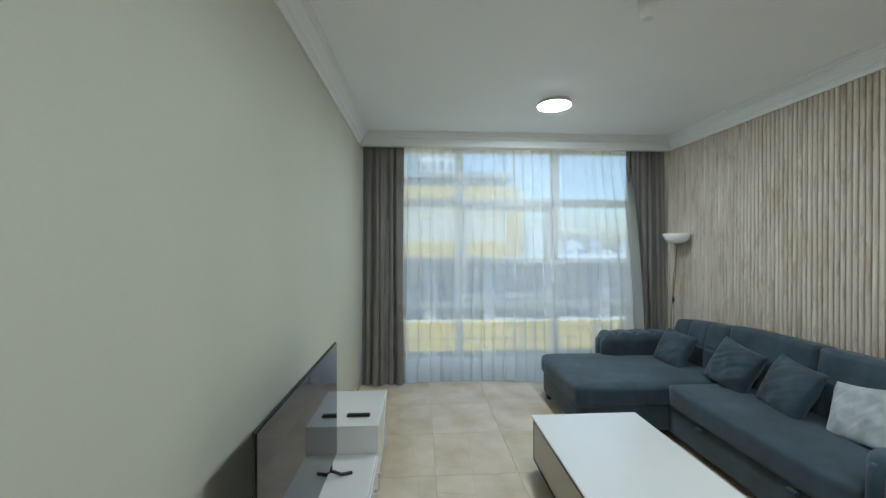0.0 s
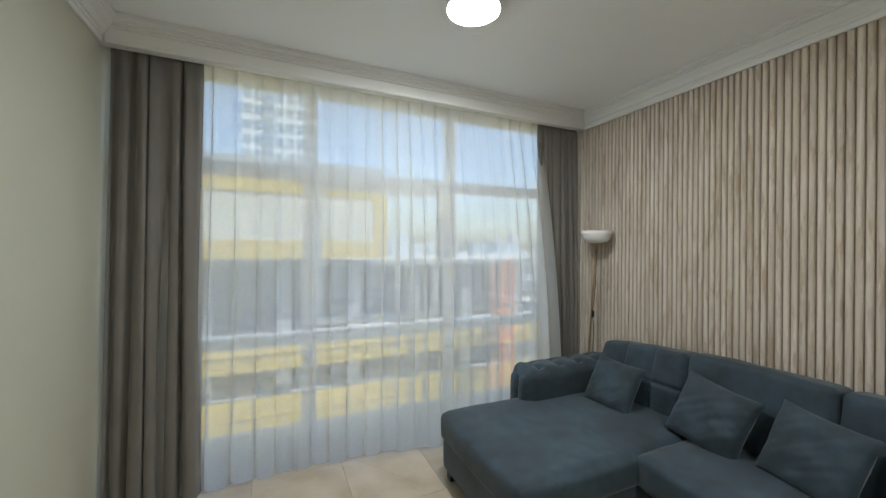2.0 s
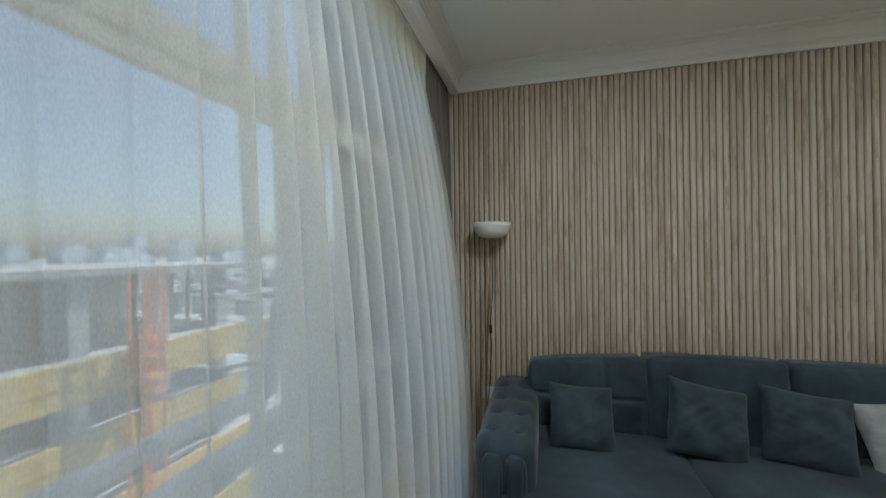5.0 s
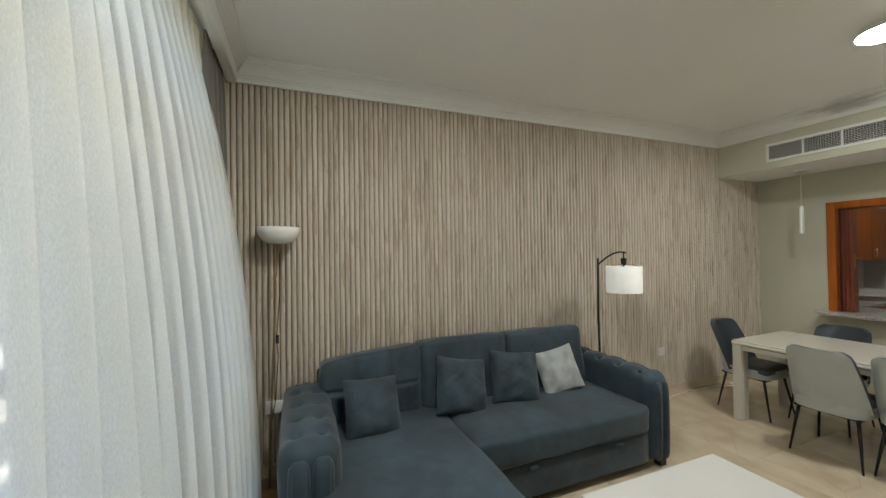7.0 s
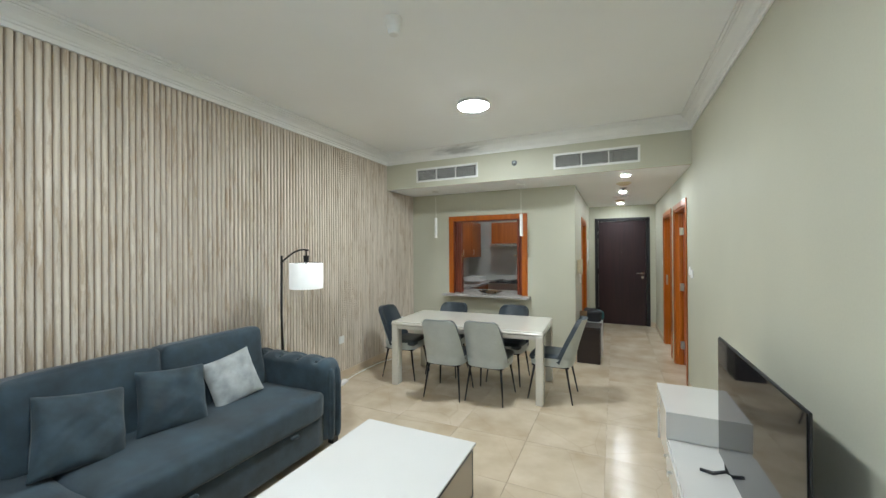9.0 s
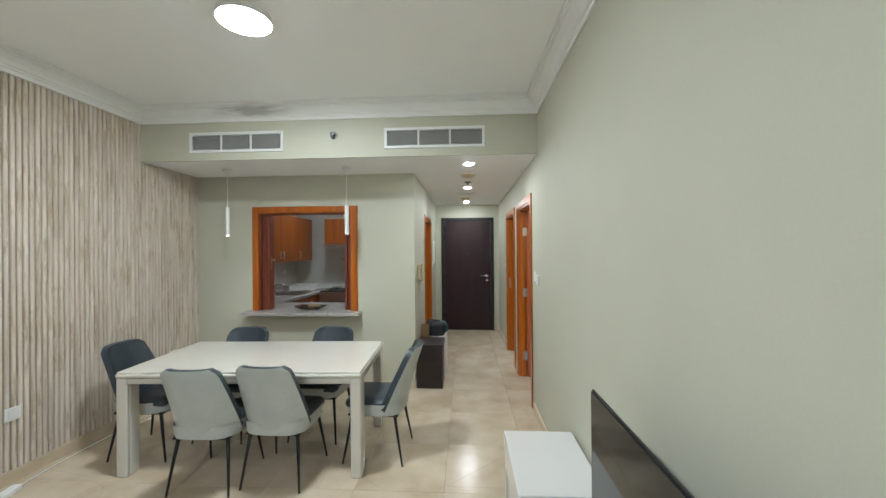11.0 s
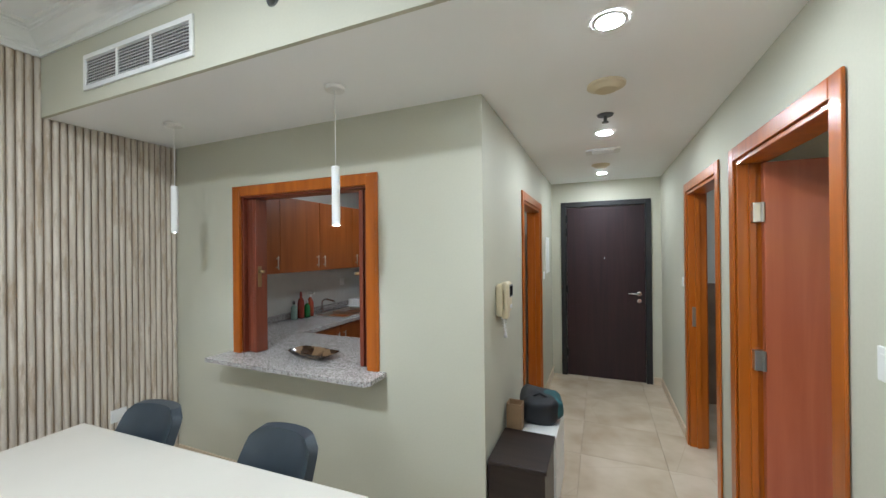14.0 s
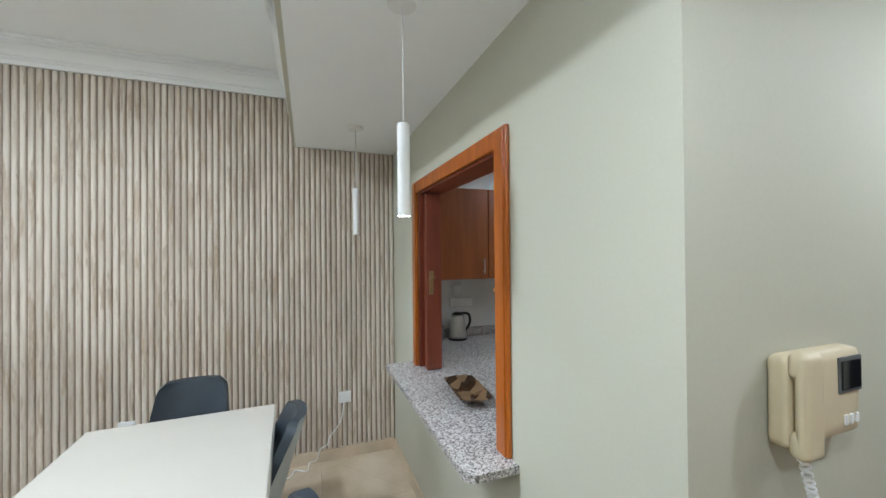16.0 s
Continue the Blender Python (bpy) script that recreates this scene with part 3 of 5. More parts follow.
# hatch
hat = base("hatch_frame", 2.53, YK, HZ0, "cherry wood frame of the serving hatch", "hatch frame")
hat["kind"] = "structure"
s = Shape()
for xa, xb in ((1.904, 1.982), (3.078, 3.155)):
    s.box(xa, YK + 0.001, 0.892, xb, YK + 0.02, 2.103, 0.006)
    s.box(xa + (0.012 if xa < 2 else 0), YK + 0.02, 0.893, xb - (0 if xa < 2 else 0.012), YK + 0.026, 2.085, 0.003)
s.box(1.982, YK + 0.001, 2.028, 3.078, YK + 0.02, 2.103, 0.006)
s.make("casing", CHERRY, hat)
s = Shape().box(1.976, YK - 0.14, 0.892, 1.998, YK, 2.038, 0.003).box(3.062, YK - 0.14, 0.892, 3.084, YK, 2.038, 0.003)
s.box(1.998, YK - 0.14, 2.016, 3.062, YK, 2.038, 0.003)
s.make("lining", REDWOOD, hat)


def shutter(name, xs, knob_x, label):
    e = base(name, sum(xs) / len(xs), YK - 0.1, 0.893, label, "hatch shutter", "folding hatch shutters")
    for i, x in enumerate(xs):
        y0 = YK - 0.13 + 0.008 * i
        Shape().box(x - 0.015, y0, 0.897, x + 0.015, y0 + 0.10, 2.008, 0.004).make("panel", REDWOOD, e)
    sgn = 1 if knob_x < 2.5 else -1
    s = Shape().box(knob_x, YK - 0.06, 1.37, knob_x + sgn * 0.003, YK - 0.03, 1.52, 0.001)
    s.tube([(knob_x, YK - 0.045, 1.48), (knob_x + sgn * 0.03, YK - 0.045, 1.48), (knob_x + sgn * 0.045, YK - 0.045, 1.48)], 0.011)
    s.make("knob", BRASS, e, "aged brass knob")


shutter("hatch_shutter", (3.044, 3.008, 2.972), 2.956, "folded-back reddish mahogany shutter panels")
shutter("hatch_shutter", (2.016, 2.052), 2.068, "folded-back reddish mahogany shutter panels")
s = Shape()
o = [(1.86, YK + 0.002), (1.86, YK + 0.17), (1.89, YK + 0.2), (3.205, YK + 0.2), (3.205, YK + 0.002), (3.083, YK + 0.002), (3.083, YK - 0.122), (1.977, YK - 0.122), (1.977, YK + 0.002)]
bm = bmesh.new()
f = bm.faces.new([bm.verts.new((x, y, 0.863)) for x, y in o])
g = bmesh.ops.extrude_face_region(bm, geom=[f])
for q in g["geom"]:
    if isinstance(q, bmesh.types.BMVert):
        q.co.z = 0.891
s.take(bm)
tagged(s.make("hatch_counter", GRANITE), "speckled grey granite sill with a clipped corner", "counter", kind="structure")

# ---- window ----
win = base("window_1", W / 2, YW + 0.06, 0.10, "white aluminium window wall with one sash tilted open", "window")
win["kind"] = "structure"
Y0, Y1 = YW + 0.01, YW + 0.085
MX, TZ = (1.215, 2.475), (0.88, 2.205)
s = Shape()
for x in (0.04 + 0.035, MX[0], MX[1], W - 0.075):
    s.box(x - 0.05, Y0, 0.10, x + 0.05, Y1, 2.92, 0.006)
xs = (0.125, MX[0] - 0.05, MX[0] + 0.05, MX[1] - 0.05, MX[1] + 0.05, W - 0.125)
for i in (0, 2, 4):
    for z, h in ((0.14, 0.04), (TZ[0], 0.045), (TZ[1], 0.05), (2.885, 0.035)):
        s.box(xs[i], Y0 + 0.003, z - h, xs[i + 1], Y1 - 0.003, z + h, 0.006)
s.make("frame", ALU, win)
s = Shape()
for i in (0, 2, 4):
    for z0, z1 in ((0.18, TZ[0] - 0.045), (TZ[0] + 0.045, TZ[1] - 0.05), (TZ[1] + 0.05, 2.85)):
        if i == 2 and z0 > 0.5 and z0 < 2:
            continue
        s.box(xs[i] - 0.004, YW + 0.045, z0 - 0.004, xs[i + 1] + 0.004, YW + 0.051, z1 + 0.004)
gl = s.make("glazing", GLASS, win, "clear glass panes")
gl.visible_shadow = False
T = Matrix.Translation((0, YW + 0.06, TZ[1] - 0.05)) @ Matrix.Rotation(radians(8), 4, "X")
zh = TZ[1] - TZ[0] - 0.1
s = Shape()
for xa, xb in ((xs[2], xs[2] + 0.055), (xs[3] - 0.055, xs[3])):
    s.box(xa, -0.025, -zh, xb, 0.025, 0, 0.005, T)
for za, zb in ((-zh, -zh + 0.055), (-0.055, 0)):
    s.box(xs[2] + 0.055, -0.025, za, xs[3] - 0.055, 0.025, zb, 0.005, T)
s.tube([T @ Vector((xs[3] - 0.02, -0.02, -0.45)), (xs[3] - 0.012, YW + 0.05, 1.45)], 0.006)
s.make("sash", ALU, win)
g2 = Shape().box(xs[2] + 0.05, -0.003, -zh + 0.05, xs[3] - 0.05, 0.003, -0.05, 0, T).make("sash_glazing", GLASS, win)
g2.visible_shadow = False
struct(Shape().box(0.04, YW - 0.035, 0.085, W - 0.04, YW + 0.005, 0.115, 0.006), "window_sill", ALU, "low white window sill", "sill")


# ---- curtains ----
def drape(name, x0, x1, ytop, flare, folds, amp, z0, z1, material, label, group, seed, lean=0.0, gather=0.0, over=0.35):
    """Hanging cloth with uneven folds; flare(x, z) pushes it into the room."""
    rnd = random.Random(seed)
    ph = [rnd.uniform(0, 6.28) for _ in range(6)]

    def fn(u, v):
        z = z0 + (z1 - z0) * v
        x = x0 + (x1 - x0) * u
        w = u * folds * 2 * math.pi + 0.9 * math.sin(u * 9 + ph[0]) + 0.7 * math.sin(u * 21 + ph[1])
        open_ = 0.6 + 0.4 * (1 - v) + 0.15 * math.sin(u * 31 + v * 3 + ph[2])
        a = amp * (0.75 + 0.35 * math.sin(u * 13 + ph[3])) * open_
        yy = a * math.tanh(1.6 * math.sin(w + 0.35 * math.sin(v * 4 + u * 17 + ph[4])))
        x += over * a * math.cos(w) + lean * (1 - v)
        if v > 0.97:
            yy *= 0.6
        return (x + gather * (u - 0.5) * (1 - v) ** 2, ytop - flare(x, z) + yy, z + (0.006 * math.sin(w * 0.5 + ph[5]) if v == 0 else 0))

    s = Shape().grid(fn, int(folds * 18), 40)
    return tagged(s.make(name, material), label, "curtain", group)


def sheer_flare(x, z):
    k = min(1, max(0, (x - 1.6) / 1.1))
    k = k * k * (3 - 2 * k)
    return (0.10 + 0.17 * k) * (1 - (max(z, 0) / 2.72) ** 2.2 if z < 2.72 else 0)


drape("sheer_curtain", 0.30, 3.34, 4.60, sheer_flare, 24, 0.042, 0.025, 2.90, VOILE, "translucent white voile sheer curtain across the window", "", 4, -0.02, over=0.95)
dark = lambda x, z: 0.09 * (1 - max(z, 0) / 2.8)
drape("blackout_curtain", 0.02, 0.52, 4.545, dark, 5.5, 0.048, 0.02, 2.88, DRAPE, "drawn-back taupe grey blackout curtain", "blackout curtains", 11, gather=0.02)
drape("blackout_curtain", 3.26, 3.76, 4.545, lambda x, z: 0.06 * (1 - max(z, 0) / 2.8), 8, 0.036, 0.02, 2.88, DRAPE, "drawn-back taupe grey blackout curtain", "blackout curtains", 23)
tr = Shape().box(0.05, 4.53, 2.945, W - 0.05, 4.56, ZC - 0.001, 0.003).box(0.05, 4.60, 2.945, W - 0.05, 4.63, ZC - 0.001, 0.003)
tagged(tr.make("curtain_track", ALU), "white double curtain track under the ceiling", "curtain track")


# ---- sofa ----
sofa = base("corner_sofa", 3.1, 2.8, 0, "slate blue velvet corner sofa with chaise and tufted arms", "sofa")
SX0, SX1 = 2.80, 3.72
Shape().soft(SX0 + 0.02, 1.70, 0.05, SX1, 3.13, 0.30, 0.03, 10, 0, 0.002).make("base", VELVET, sofa)
Shape().soft(SX0, 1.705, 0.275, SX1 - 0.1, 3.10, 0.475, 0.045, 14, 0.012, 0.007).make("seat", VELVET, sofa)
Shape().soft(2.05, 3.10, 0.06, SX1, 4.06, 0.31, 0.03, 12, 0, 0.002).make("base", VELVET, sofa)
Shape().soft(2.025, 3.085, 0.27, SX1 - 0.1, 4.05, 0.47, 0.05, 16, 0.014, 0.007, seed=4).make("seat", VELVET, sofa)


def padded_arm(x0, x1, y0, y1, z0, z1, seed):
    """Arm with a soft rolled top, tufted by buttons, and two piped panels on the front."""
    def bump_top(ob):
        for q in ob.data.vertices:
            if q.co.z > z1 - 0.12:
                for bx in np.arange(x0 + 0.14, x1 - 0.05, 0.2):
                    for by in (y0 + (y1 - y0) * 0.3, y0 + (y1 - y0) * 0.72):
                        d = math.hypot(q.co.x - bx, q.co.y - by)
                        q.co.z -= 0.034 * math.exp(-(d / 0.03) ** 2) + 0.005 * math.exp(-(d / 0.07) ** 2)
    s = Shape().soft(x0, y0, z0, x1, y1, z1, 0.085, 44, 0.004, 0.007, seed=seed, even=0.95)
    ob = s.make("arm", VELVET, sofa, "button-tufted rolled arm")
    bump_top(ob)
    s = Shape()
    yc = (y0 + y1) / 2
    for ya, yb in ((y0 + 0.05, yc - 0.012), (yc + 0.012, y1 - 0.05)):
        s.soft(x0 - 0.022, ya, z0 + 0.03, x0 + 0.05, yb, z1 - 0.075, 0.022, 8, 0.010)
    split(s, "arm_panel", VELVET, sofa, "", 1)
    s = Shape()
    for bx in np.arange(x0 + 0.14, x1 - 0.05, 0.2):
        for by in (y0 + (y1 - y0) * 0.3, y0 + (y1 - y0) * 0.72):
            s.lathe([(0.0, z1 - 0.012), (0.009, z1 - 0.015), (0.012, z1 - 0.022), (0.01, z1 - 0.03)], bx, by, 10, None, True)
    split(s, "button", VELVET_D, sofa, "", 1)


padded_arm(2.80, 3.72, 1.50, 1.72, 0.05, 0.70, 1.0)
padded_arm(2.69, 3.70, 3.875, 4.165, 0.30, 0.71, 2.0)


def back_cushion(y0, y1, z1, tuft, seed, drop=0.0):
    """Leaning back cushion with stitched seams; drop lowers the end away from the seat's middle."""
    lean = Matrix.Translation((3.50, 0, 0.44)) @ Matrix.Rotation(radians(9), 4, "Y") @ Matrix.Translation((-3.50, 0, -0.44))
    s = Shape().soft(3.40, y0, 0.44, 3.62, y1, z1, 0.04, 54, 0.014, 0.010, lean, seed, 0.95)
    ob = s.make("back_cushion", VELVET, sofa)
    yc = [y0 + (y1 - y0) * k for k in (1 / 3, 2 / 3)]
    for q in ob.data.vertices:
        if tuft and q.co.x < 3.40 + 0.16 * (q.co.z - 0.44) + 0.1:
            q.co.x += 0.016 * max([math.exp(-((q.co.y - y) / 0.013) ** 2) for y in yc] + [math.exp(-((q.co.z - 0.67) / 0.013) ** 2)])
        # puckered seam along the foot and creases from the corners
        q.co.x += 0.006 * math.sin(q.co.y * 38 + seed) * math.exp(-((q.co.z - 0.52) / 0.06) ** 2)
        if q.co.z > 0.7:
            q.co.z -= drop * (q.co.y - y0) / (y1 - y0) * (q.co.z - 0.7) / (z1 - 0.7)
    return ob


back_cushion(3.235, 3.93, 0.915, True, 1, 0.06)
back_cushion(2.50, 3.225, 0.93, False, 5)
back_cushion(1.735, 2.49, 0.93, False, 9)
Shape().soft(3.60, 1.70, 0.3, 3.74, 3.95, 0.78, 0.04, 12, 0, 0.003).make("back", VELVET, sofa)
s = Shape()
for x, y in ((2.1, 3.18), (2.1, 3.98), (2.86, 1.56), (3.66, 1.56), (3.66, 4.0)):
    s.box(x - 0.03, y - 0.03, 0, x + 0.03, y + 0.03, 0.07, 0.004)
split(s, "foot", BLACKP, sofa, "short black feet", 1)
s = Shape()
for y in (2.02, 2.72):
    s.soft(SX0 - 0.02, y - 0.03, 0.25, SX0 + 0.01, y + 0.03, 0.27, 0.008, 4)
split(s, "pull_tab", VELVET_D, sofa, "", 1)


def pillow(name, size, thick, m, material, label, group, seed):
    """Square throw cushion with pinched corners and creases."""
    n = 36
    s = Shape()
    for side in (1, -1):
        def fn(u, v):
            a, b = 2 * u - 1, 2 * v - 1
            e = (1 - abs(a) ** 2.6) * (1 - abs(b) ** 2.6)
            h = thick / 2 * max(e, 0) ** 0.45
            pin = 1 - 0.07 * (1 - abs(a) ** 2) * abs(b) ** 3 - 0.0
            pin2 = 1 - 0.07 * (1 - abs(b) ** 2) * abs(a) ** 3
            w = noise.noise(Vector((a * 1.8 + seed, b * 1.8, side))) * 0.35 + noise.noise(Vector((a * 5 + b * 4 + seed, b * 1.2, seed))) * 0.12
            w += 0.12 * max(0, noise.noise(Vector((a * 9 - b * 3, b * 2 - a + seed, side + 4)))) * max(abs(a), abs(b))
            return m @ Vector((a * size / 2 * pin2, b * size / 2 * pin, side * h * (1 + 0.8 * w)))
        s.grid(fn, n, n)
    return tagged(s.make(name, material), label, "cushion", group)


def lean_pose(x, y, z, face, tilt, roll=0):
    """A cushion that stands on the seat, facing -x turned by face degrees, tilted back, rolled in its plane."""
    return Matrix.Translation((x, y, z)) @ Matrix.Rotation(radians(face), 4, "Z") @ Matrix.Rotation(radians(-90 + tilt), 4, "Y") @ Matrix.Rotation(radians(roll), 4, "Z")


G = "throw cushions on the sofa"
pillow("throw_cushion", 0.37, 0.15, lean_pose(3.25, 3.63, 0.615, 8, 30, -4), VELVET_D, "slate blue velvet throw cushion leaning on the sofa back", G, 1)
pillow("throw_cushion", 0.40, 0.17, lean_pose(3.30, 2.98, 0.64, 6, 24, -12), VELVET_D, "slate blue velvet throw cushion leaning on the sofa back", G, 7)
pillow("throw_cushion", 0.39, 0.15, lean_pose(3.31, 2.525, 0.64, -8, 24, -6), VELVET_D, "slate blue velvet throw cushion leaning on the sofa back", G, 13)
pillow("throw_cushion", 0.355, 0.12, lean_pose(3.32, 2.11, 0.635, -12, 20, 12), SILVER, "silver grey crushed velvet throw cushion", G, 19)

# ---- coffee table ----
ct = base("coffee_table", 1.93, 2.28, 0, "low white gloss coffee table with taupe drawer panels", "coffee table")
Shape().box(1.60, 1.86, 0, 2.26, 2.70, 0.07, 0.004).make("plinth", BLACKP, ct)
Shape().box(1.545, 1.805, 0.07, 2.315, 2.755, 0.372, 0.012).make("body", WHITE, ct)
Shape().box(1.53, 1.79, 0.372, 2.33, 2.77, 0.386, 0.005).make("top", WHITE, ct, "mirror-gloss white top")
s = Shape().box(1.538, 1.84, 0.09, 1.546, 2.72, 0.355, 0.002).box(2.314, 1.84, 0.09, 2.322, 2.72, 0.355, 0.002)
split(s, "drawer_front", TAUPE, ct, "taupe glass drawer front", 1)
s = Shape()
for x in (1.541, 2.319):
    s.tube([(x, 1.835, 0.085), (x, 2.725, 0.085), (x, 2.725, 0.36), (x, 1.835, 0.36), (x, 1.835, 0.085)], 0.008, 6)
split(s, "trim", BLACKM, ct, "dark metal edge line", 1)

# ---- media unit and television ----
mu = base("media_unit", 0.23, 1.76, 0, "long white gloss television unit with raised end boxes", "media unit")
Shape().box(0.03, 0.50, 0.05, 0.425, 3.02, 0.262, 0.006).make("bench", WHITE, mu)
for y0, y1 in ((0.37, 0.99), (2.54, 3.15)):
    Shape().box(0.02, y0, 0.262, 0.435, y1, 0.45, 0.006).make("end_box", WHITE, mu)
    s = Shape()
    for yy in (y0 + 0.005, y1 - 0.035):
        s.box(0.40, yy, 0.0, 0.432, yy + 0.03, 0.262, 0.003).box(0.03, yy, 0.0, 0.06, yy + 0.03, 0.262, 0.003)
    split(s, "leg", WHITE, mu, "", 1)
s = Shape()
for i in range(3):
    s.box(0.425, 1.02 + i * 0.505, 0.062, 0.437, 1.02 + i * 0.505 + 0.497, 0.252, 0.003)
split(s, "drawer_front", WHITE, mu, "", 1)
s = Shape()
R90Y = Matrix.Rotation(radians(90), 4, "Y")
for y in (1.27, 1.77, 2.28, 2.45, 1.06):
    s.cyl(0, 0, 0, 0.022, 0.009, n=12, m=Matrix.Translation((0.436, y, 0.18)) @ R90Y)
split(s, "knob", STEEL, mu, "small steel knob", 1)
tv = base("television", 0.2, 1.83, 0.262, "large flat television with black glossy screen on two feet", "television")
Shape().box(0.181, 1.262, 0.345, 0.19, 2.396, 1.047, 0.006).box(0.150, 1.55, 0.36, 0.182, 2.11, 0.66, 0.008).make("housing", BLACKP, tv)
Shape().box(0.1905, 1.268, 0.36, 0.196, 2.390, 1.041, 0.002).make("screen", SCREEN, tv, "glossy dark screen")
s = Shape()
for y, d in ((1.36, -1), (2.30, 1)):
    s.tube([(0.18, y, 0.36), (0.18, y, 0.30), (0.24, y + d * 0.01, 0.272), (0.30, y + d * 0.03, 0.270)], 0.010, 8)
    s.tube([(0.18, y, 0.30), (0.12, y, 0.272), (0.07, y + d * 0.01, 0.270)], 0.010, 8)
split(s, "foot", BLACKP, tv, "splayed black feet", 2)
rc = Shape().box(0.20, 2.66, 0.4515, 0.36, 2.70, 0.468, 0.006)
rc.box(0.215, 2.672, 0.468, 0.34, 2.688, 0.4695, 0.0005)
tagged(rc.make("remote_control", BLACKP), "slim black remote control on the white unit", "remote control")


# ---- dining table and chairs ----
TT = pose(2.285, -0.225, 0, 0, 0, 2.3)
dt = base("dining_table", 2.285, -0.225, 0, "cream lacquered dining table with glossy top and slab legs", "dining table")
dt.matrix_basis = TT


def tpart(s, name, material, label=""):
    ob = new(name, s.mesh(name, material))
    ob.parent = dt
    return tagged(ob, label)


tpart(Shape().box(-0.87, -0.445, 0.700, 0.87, 0.445, 0.728, 0.01), "frame", CREAM)
tpart(Shape().box(-0.862, -0.437, 0.728, 0.862, 0.437, 0.742, 0.004), "top", CREAM, "glossy cream glass top")
tpart(Shape().box(-0.855, -0.43, 0.655, 0.855, 0.43, 0.695, 0.004), "apron", CREAM)
s = Shape()
for x in (-0.865, 0.865):
    for y in (-0.44, 0.44):
        sx, sy = -math.copysign(1, x), -math.copysign(1, y)
        s.box(x, y, 0.0, x + sx * 0.075, y + sy * 0.022, 0.70, 0.008).box(x, y + sy * 0.032, 0.0, x + sx * 0.075, y + sy * 0.115, 0.70, 0.008)
        s.box(x + sx * 0.01, y + sy * 0.02, 0.004, x + sx * 0.06, y + sy * 0.034, 0.70)
for q in split(s, "leg", CREAM, None, "", 3):
    q.parent = dt


def dining_chair():
    """Chair facing +y, origin on the floor below the seat."""
    e = base("dining_chair", 0, 0, 0, "dining chair, charcoal leather inside and pale grey outside, thin black legs", "chair", "chairs round the dining table")
    def half(t):
        return 0.225 - 0.045 * max(0, t) ** 1.3

    def back_line(t):      # t 0 seat to 1 top
        return -0.20 - 0.11 * t - 0.02 * t * t, 0.42 + 0.432 * t

    def shell(off, wmul, t0, t1):
        def fn(u, v):
            t = t0 + (t1 - t0) * v
            y, z = back_line(t)
            a = 2 * u - 1
            w = half(t) * wmul
            cut = 1.0
            if v > 0.86:
                cut = math.sqrt(max(0.0, 1 - ((v - 0.86) / 0.14) ** 2)) * 0.22 + 0.78
            wrap = 0.10 * abs(a) ** 3 * (1 - 0.75 * t)
            return (a * w * cut, y + off + wrap + 0.015 * a * a, z)
        return fn
    Shape().grid(shell(-0.025, 1.0, -0.05, 1.0), 14, 16).make("outer_shell", GREYL, e, "pale grey leather back")
    Shape().grid(shell(0.022, 0.97, 0.0, 0.995), 14, 16).make("backrest", NAVYL, e, "charcoal blue leather padding")
    # rim that closes shell and padding
    f0, f1 = shell(-0.025, 1.0, -0.05, 1.0), shell(0.022, 0.97, 0.0, 0.995)
    rim = [(0, v / 12) for v in range(13)] + [(u / 12, 1) for u in range(1, 13)] + [(1, 1 - v / 12) for v in range(1, 13)]
    vs = [f0(*p) for p in rim] + [f1(*p) for p in rim]
    k = len(rim)
    Shape().add(vs, [(i, i + 1, k + i + 1, k + i) for i in range(k - 1)], True).make("rim", NAVYL, e)

    def side(u, v):        # seat pan, pale outside
        a = math.pi * 2 * u
        r = Vector((math.copysign(abs(math.cos(a)) ** 0.55, math.cos(a)), math.copysign(abs(math.sin(a)) ** 0.55, math.sin(a))))
        k = 1 - 0.04 * (1 - v)
        return (r.x * 0.225 * k, r.y * 0.225 * k, 0.365 + 0.085 * v)
    Shape().grid(side, 32, 4).make("seat_pan", GREYL, e, "pale grey leather seat side")
    Shape().soft(-0.20, -0.115, 0.405, 0.205, 0.212, 0.475, 0.035, 10, 0.010).make("seat", NAVYL, e, "charcoal blue leather seat")
    Shape().box(-0.19, -0.19, 0.35, 0.19, 0.19, 0.368, 0.006).make("seat_frame", BLACKM, e)
    for x in (-1, 1):
        for y in (-1, 1):
            Shape().tube([(x * 0.165, y * 0.16, 0.36), (x * 0.185, y * 0.19, 0.19), (x * 0.205, y * 0.225, 0.0)], 0.013, 8, 0.007).make("leg", BLACKM, e)
    return e


ch = dining_chair()
ch.matrix_basis = pose(2.42, 0.195, 0, 0, 0, 182)
for x, y, a in ((1.965, 0.12, 178), (2.735, -0.45, 2), (1.935, -0.49, -2), (1.36, -0.19, -92), (3.17, -0.15, 92)):
    copy_thing(ch, pose(x, y, 0, 0, 0, a))


# ---- lamps ----
fl = base("floor_lamp", 3.62, 4.26, 0, "slim brass uplighter floor lamp with white opal glass bowl", "floor lamp")
top = Vector((3.675, 4.195, 1.66))
Shape().lathe([(0, 0), (0.125, 0), (0.125, 0.012), (0.04, 0.022), (0.015, 0.03), (0, 0.03)], 3.62, 4.26, 28).make("foot", BRASS, fl)
Shape().tube([(3.62, 4.26, 0.02), (3.635, 4.243, 0.6), (3.655, 4.22, 1.2), tuple(top)], 0.0075, 8).make("stem", BRASS, fl)
Shape().lathe([(0.008, 1.62), (0.012, 1.66), (0.035, 1.672), (0.05, 1.676), (0, 1.678)], top.x, top.y, 20, None, True).make("cup", BRASS, fl)
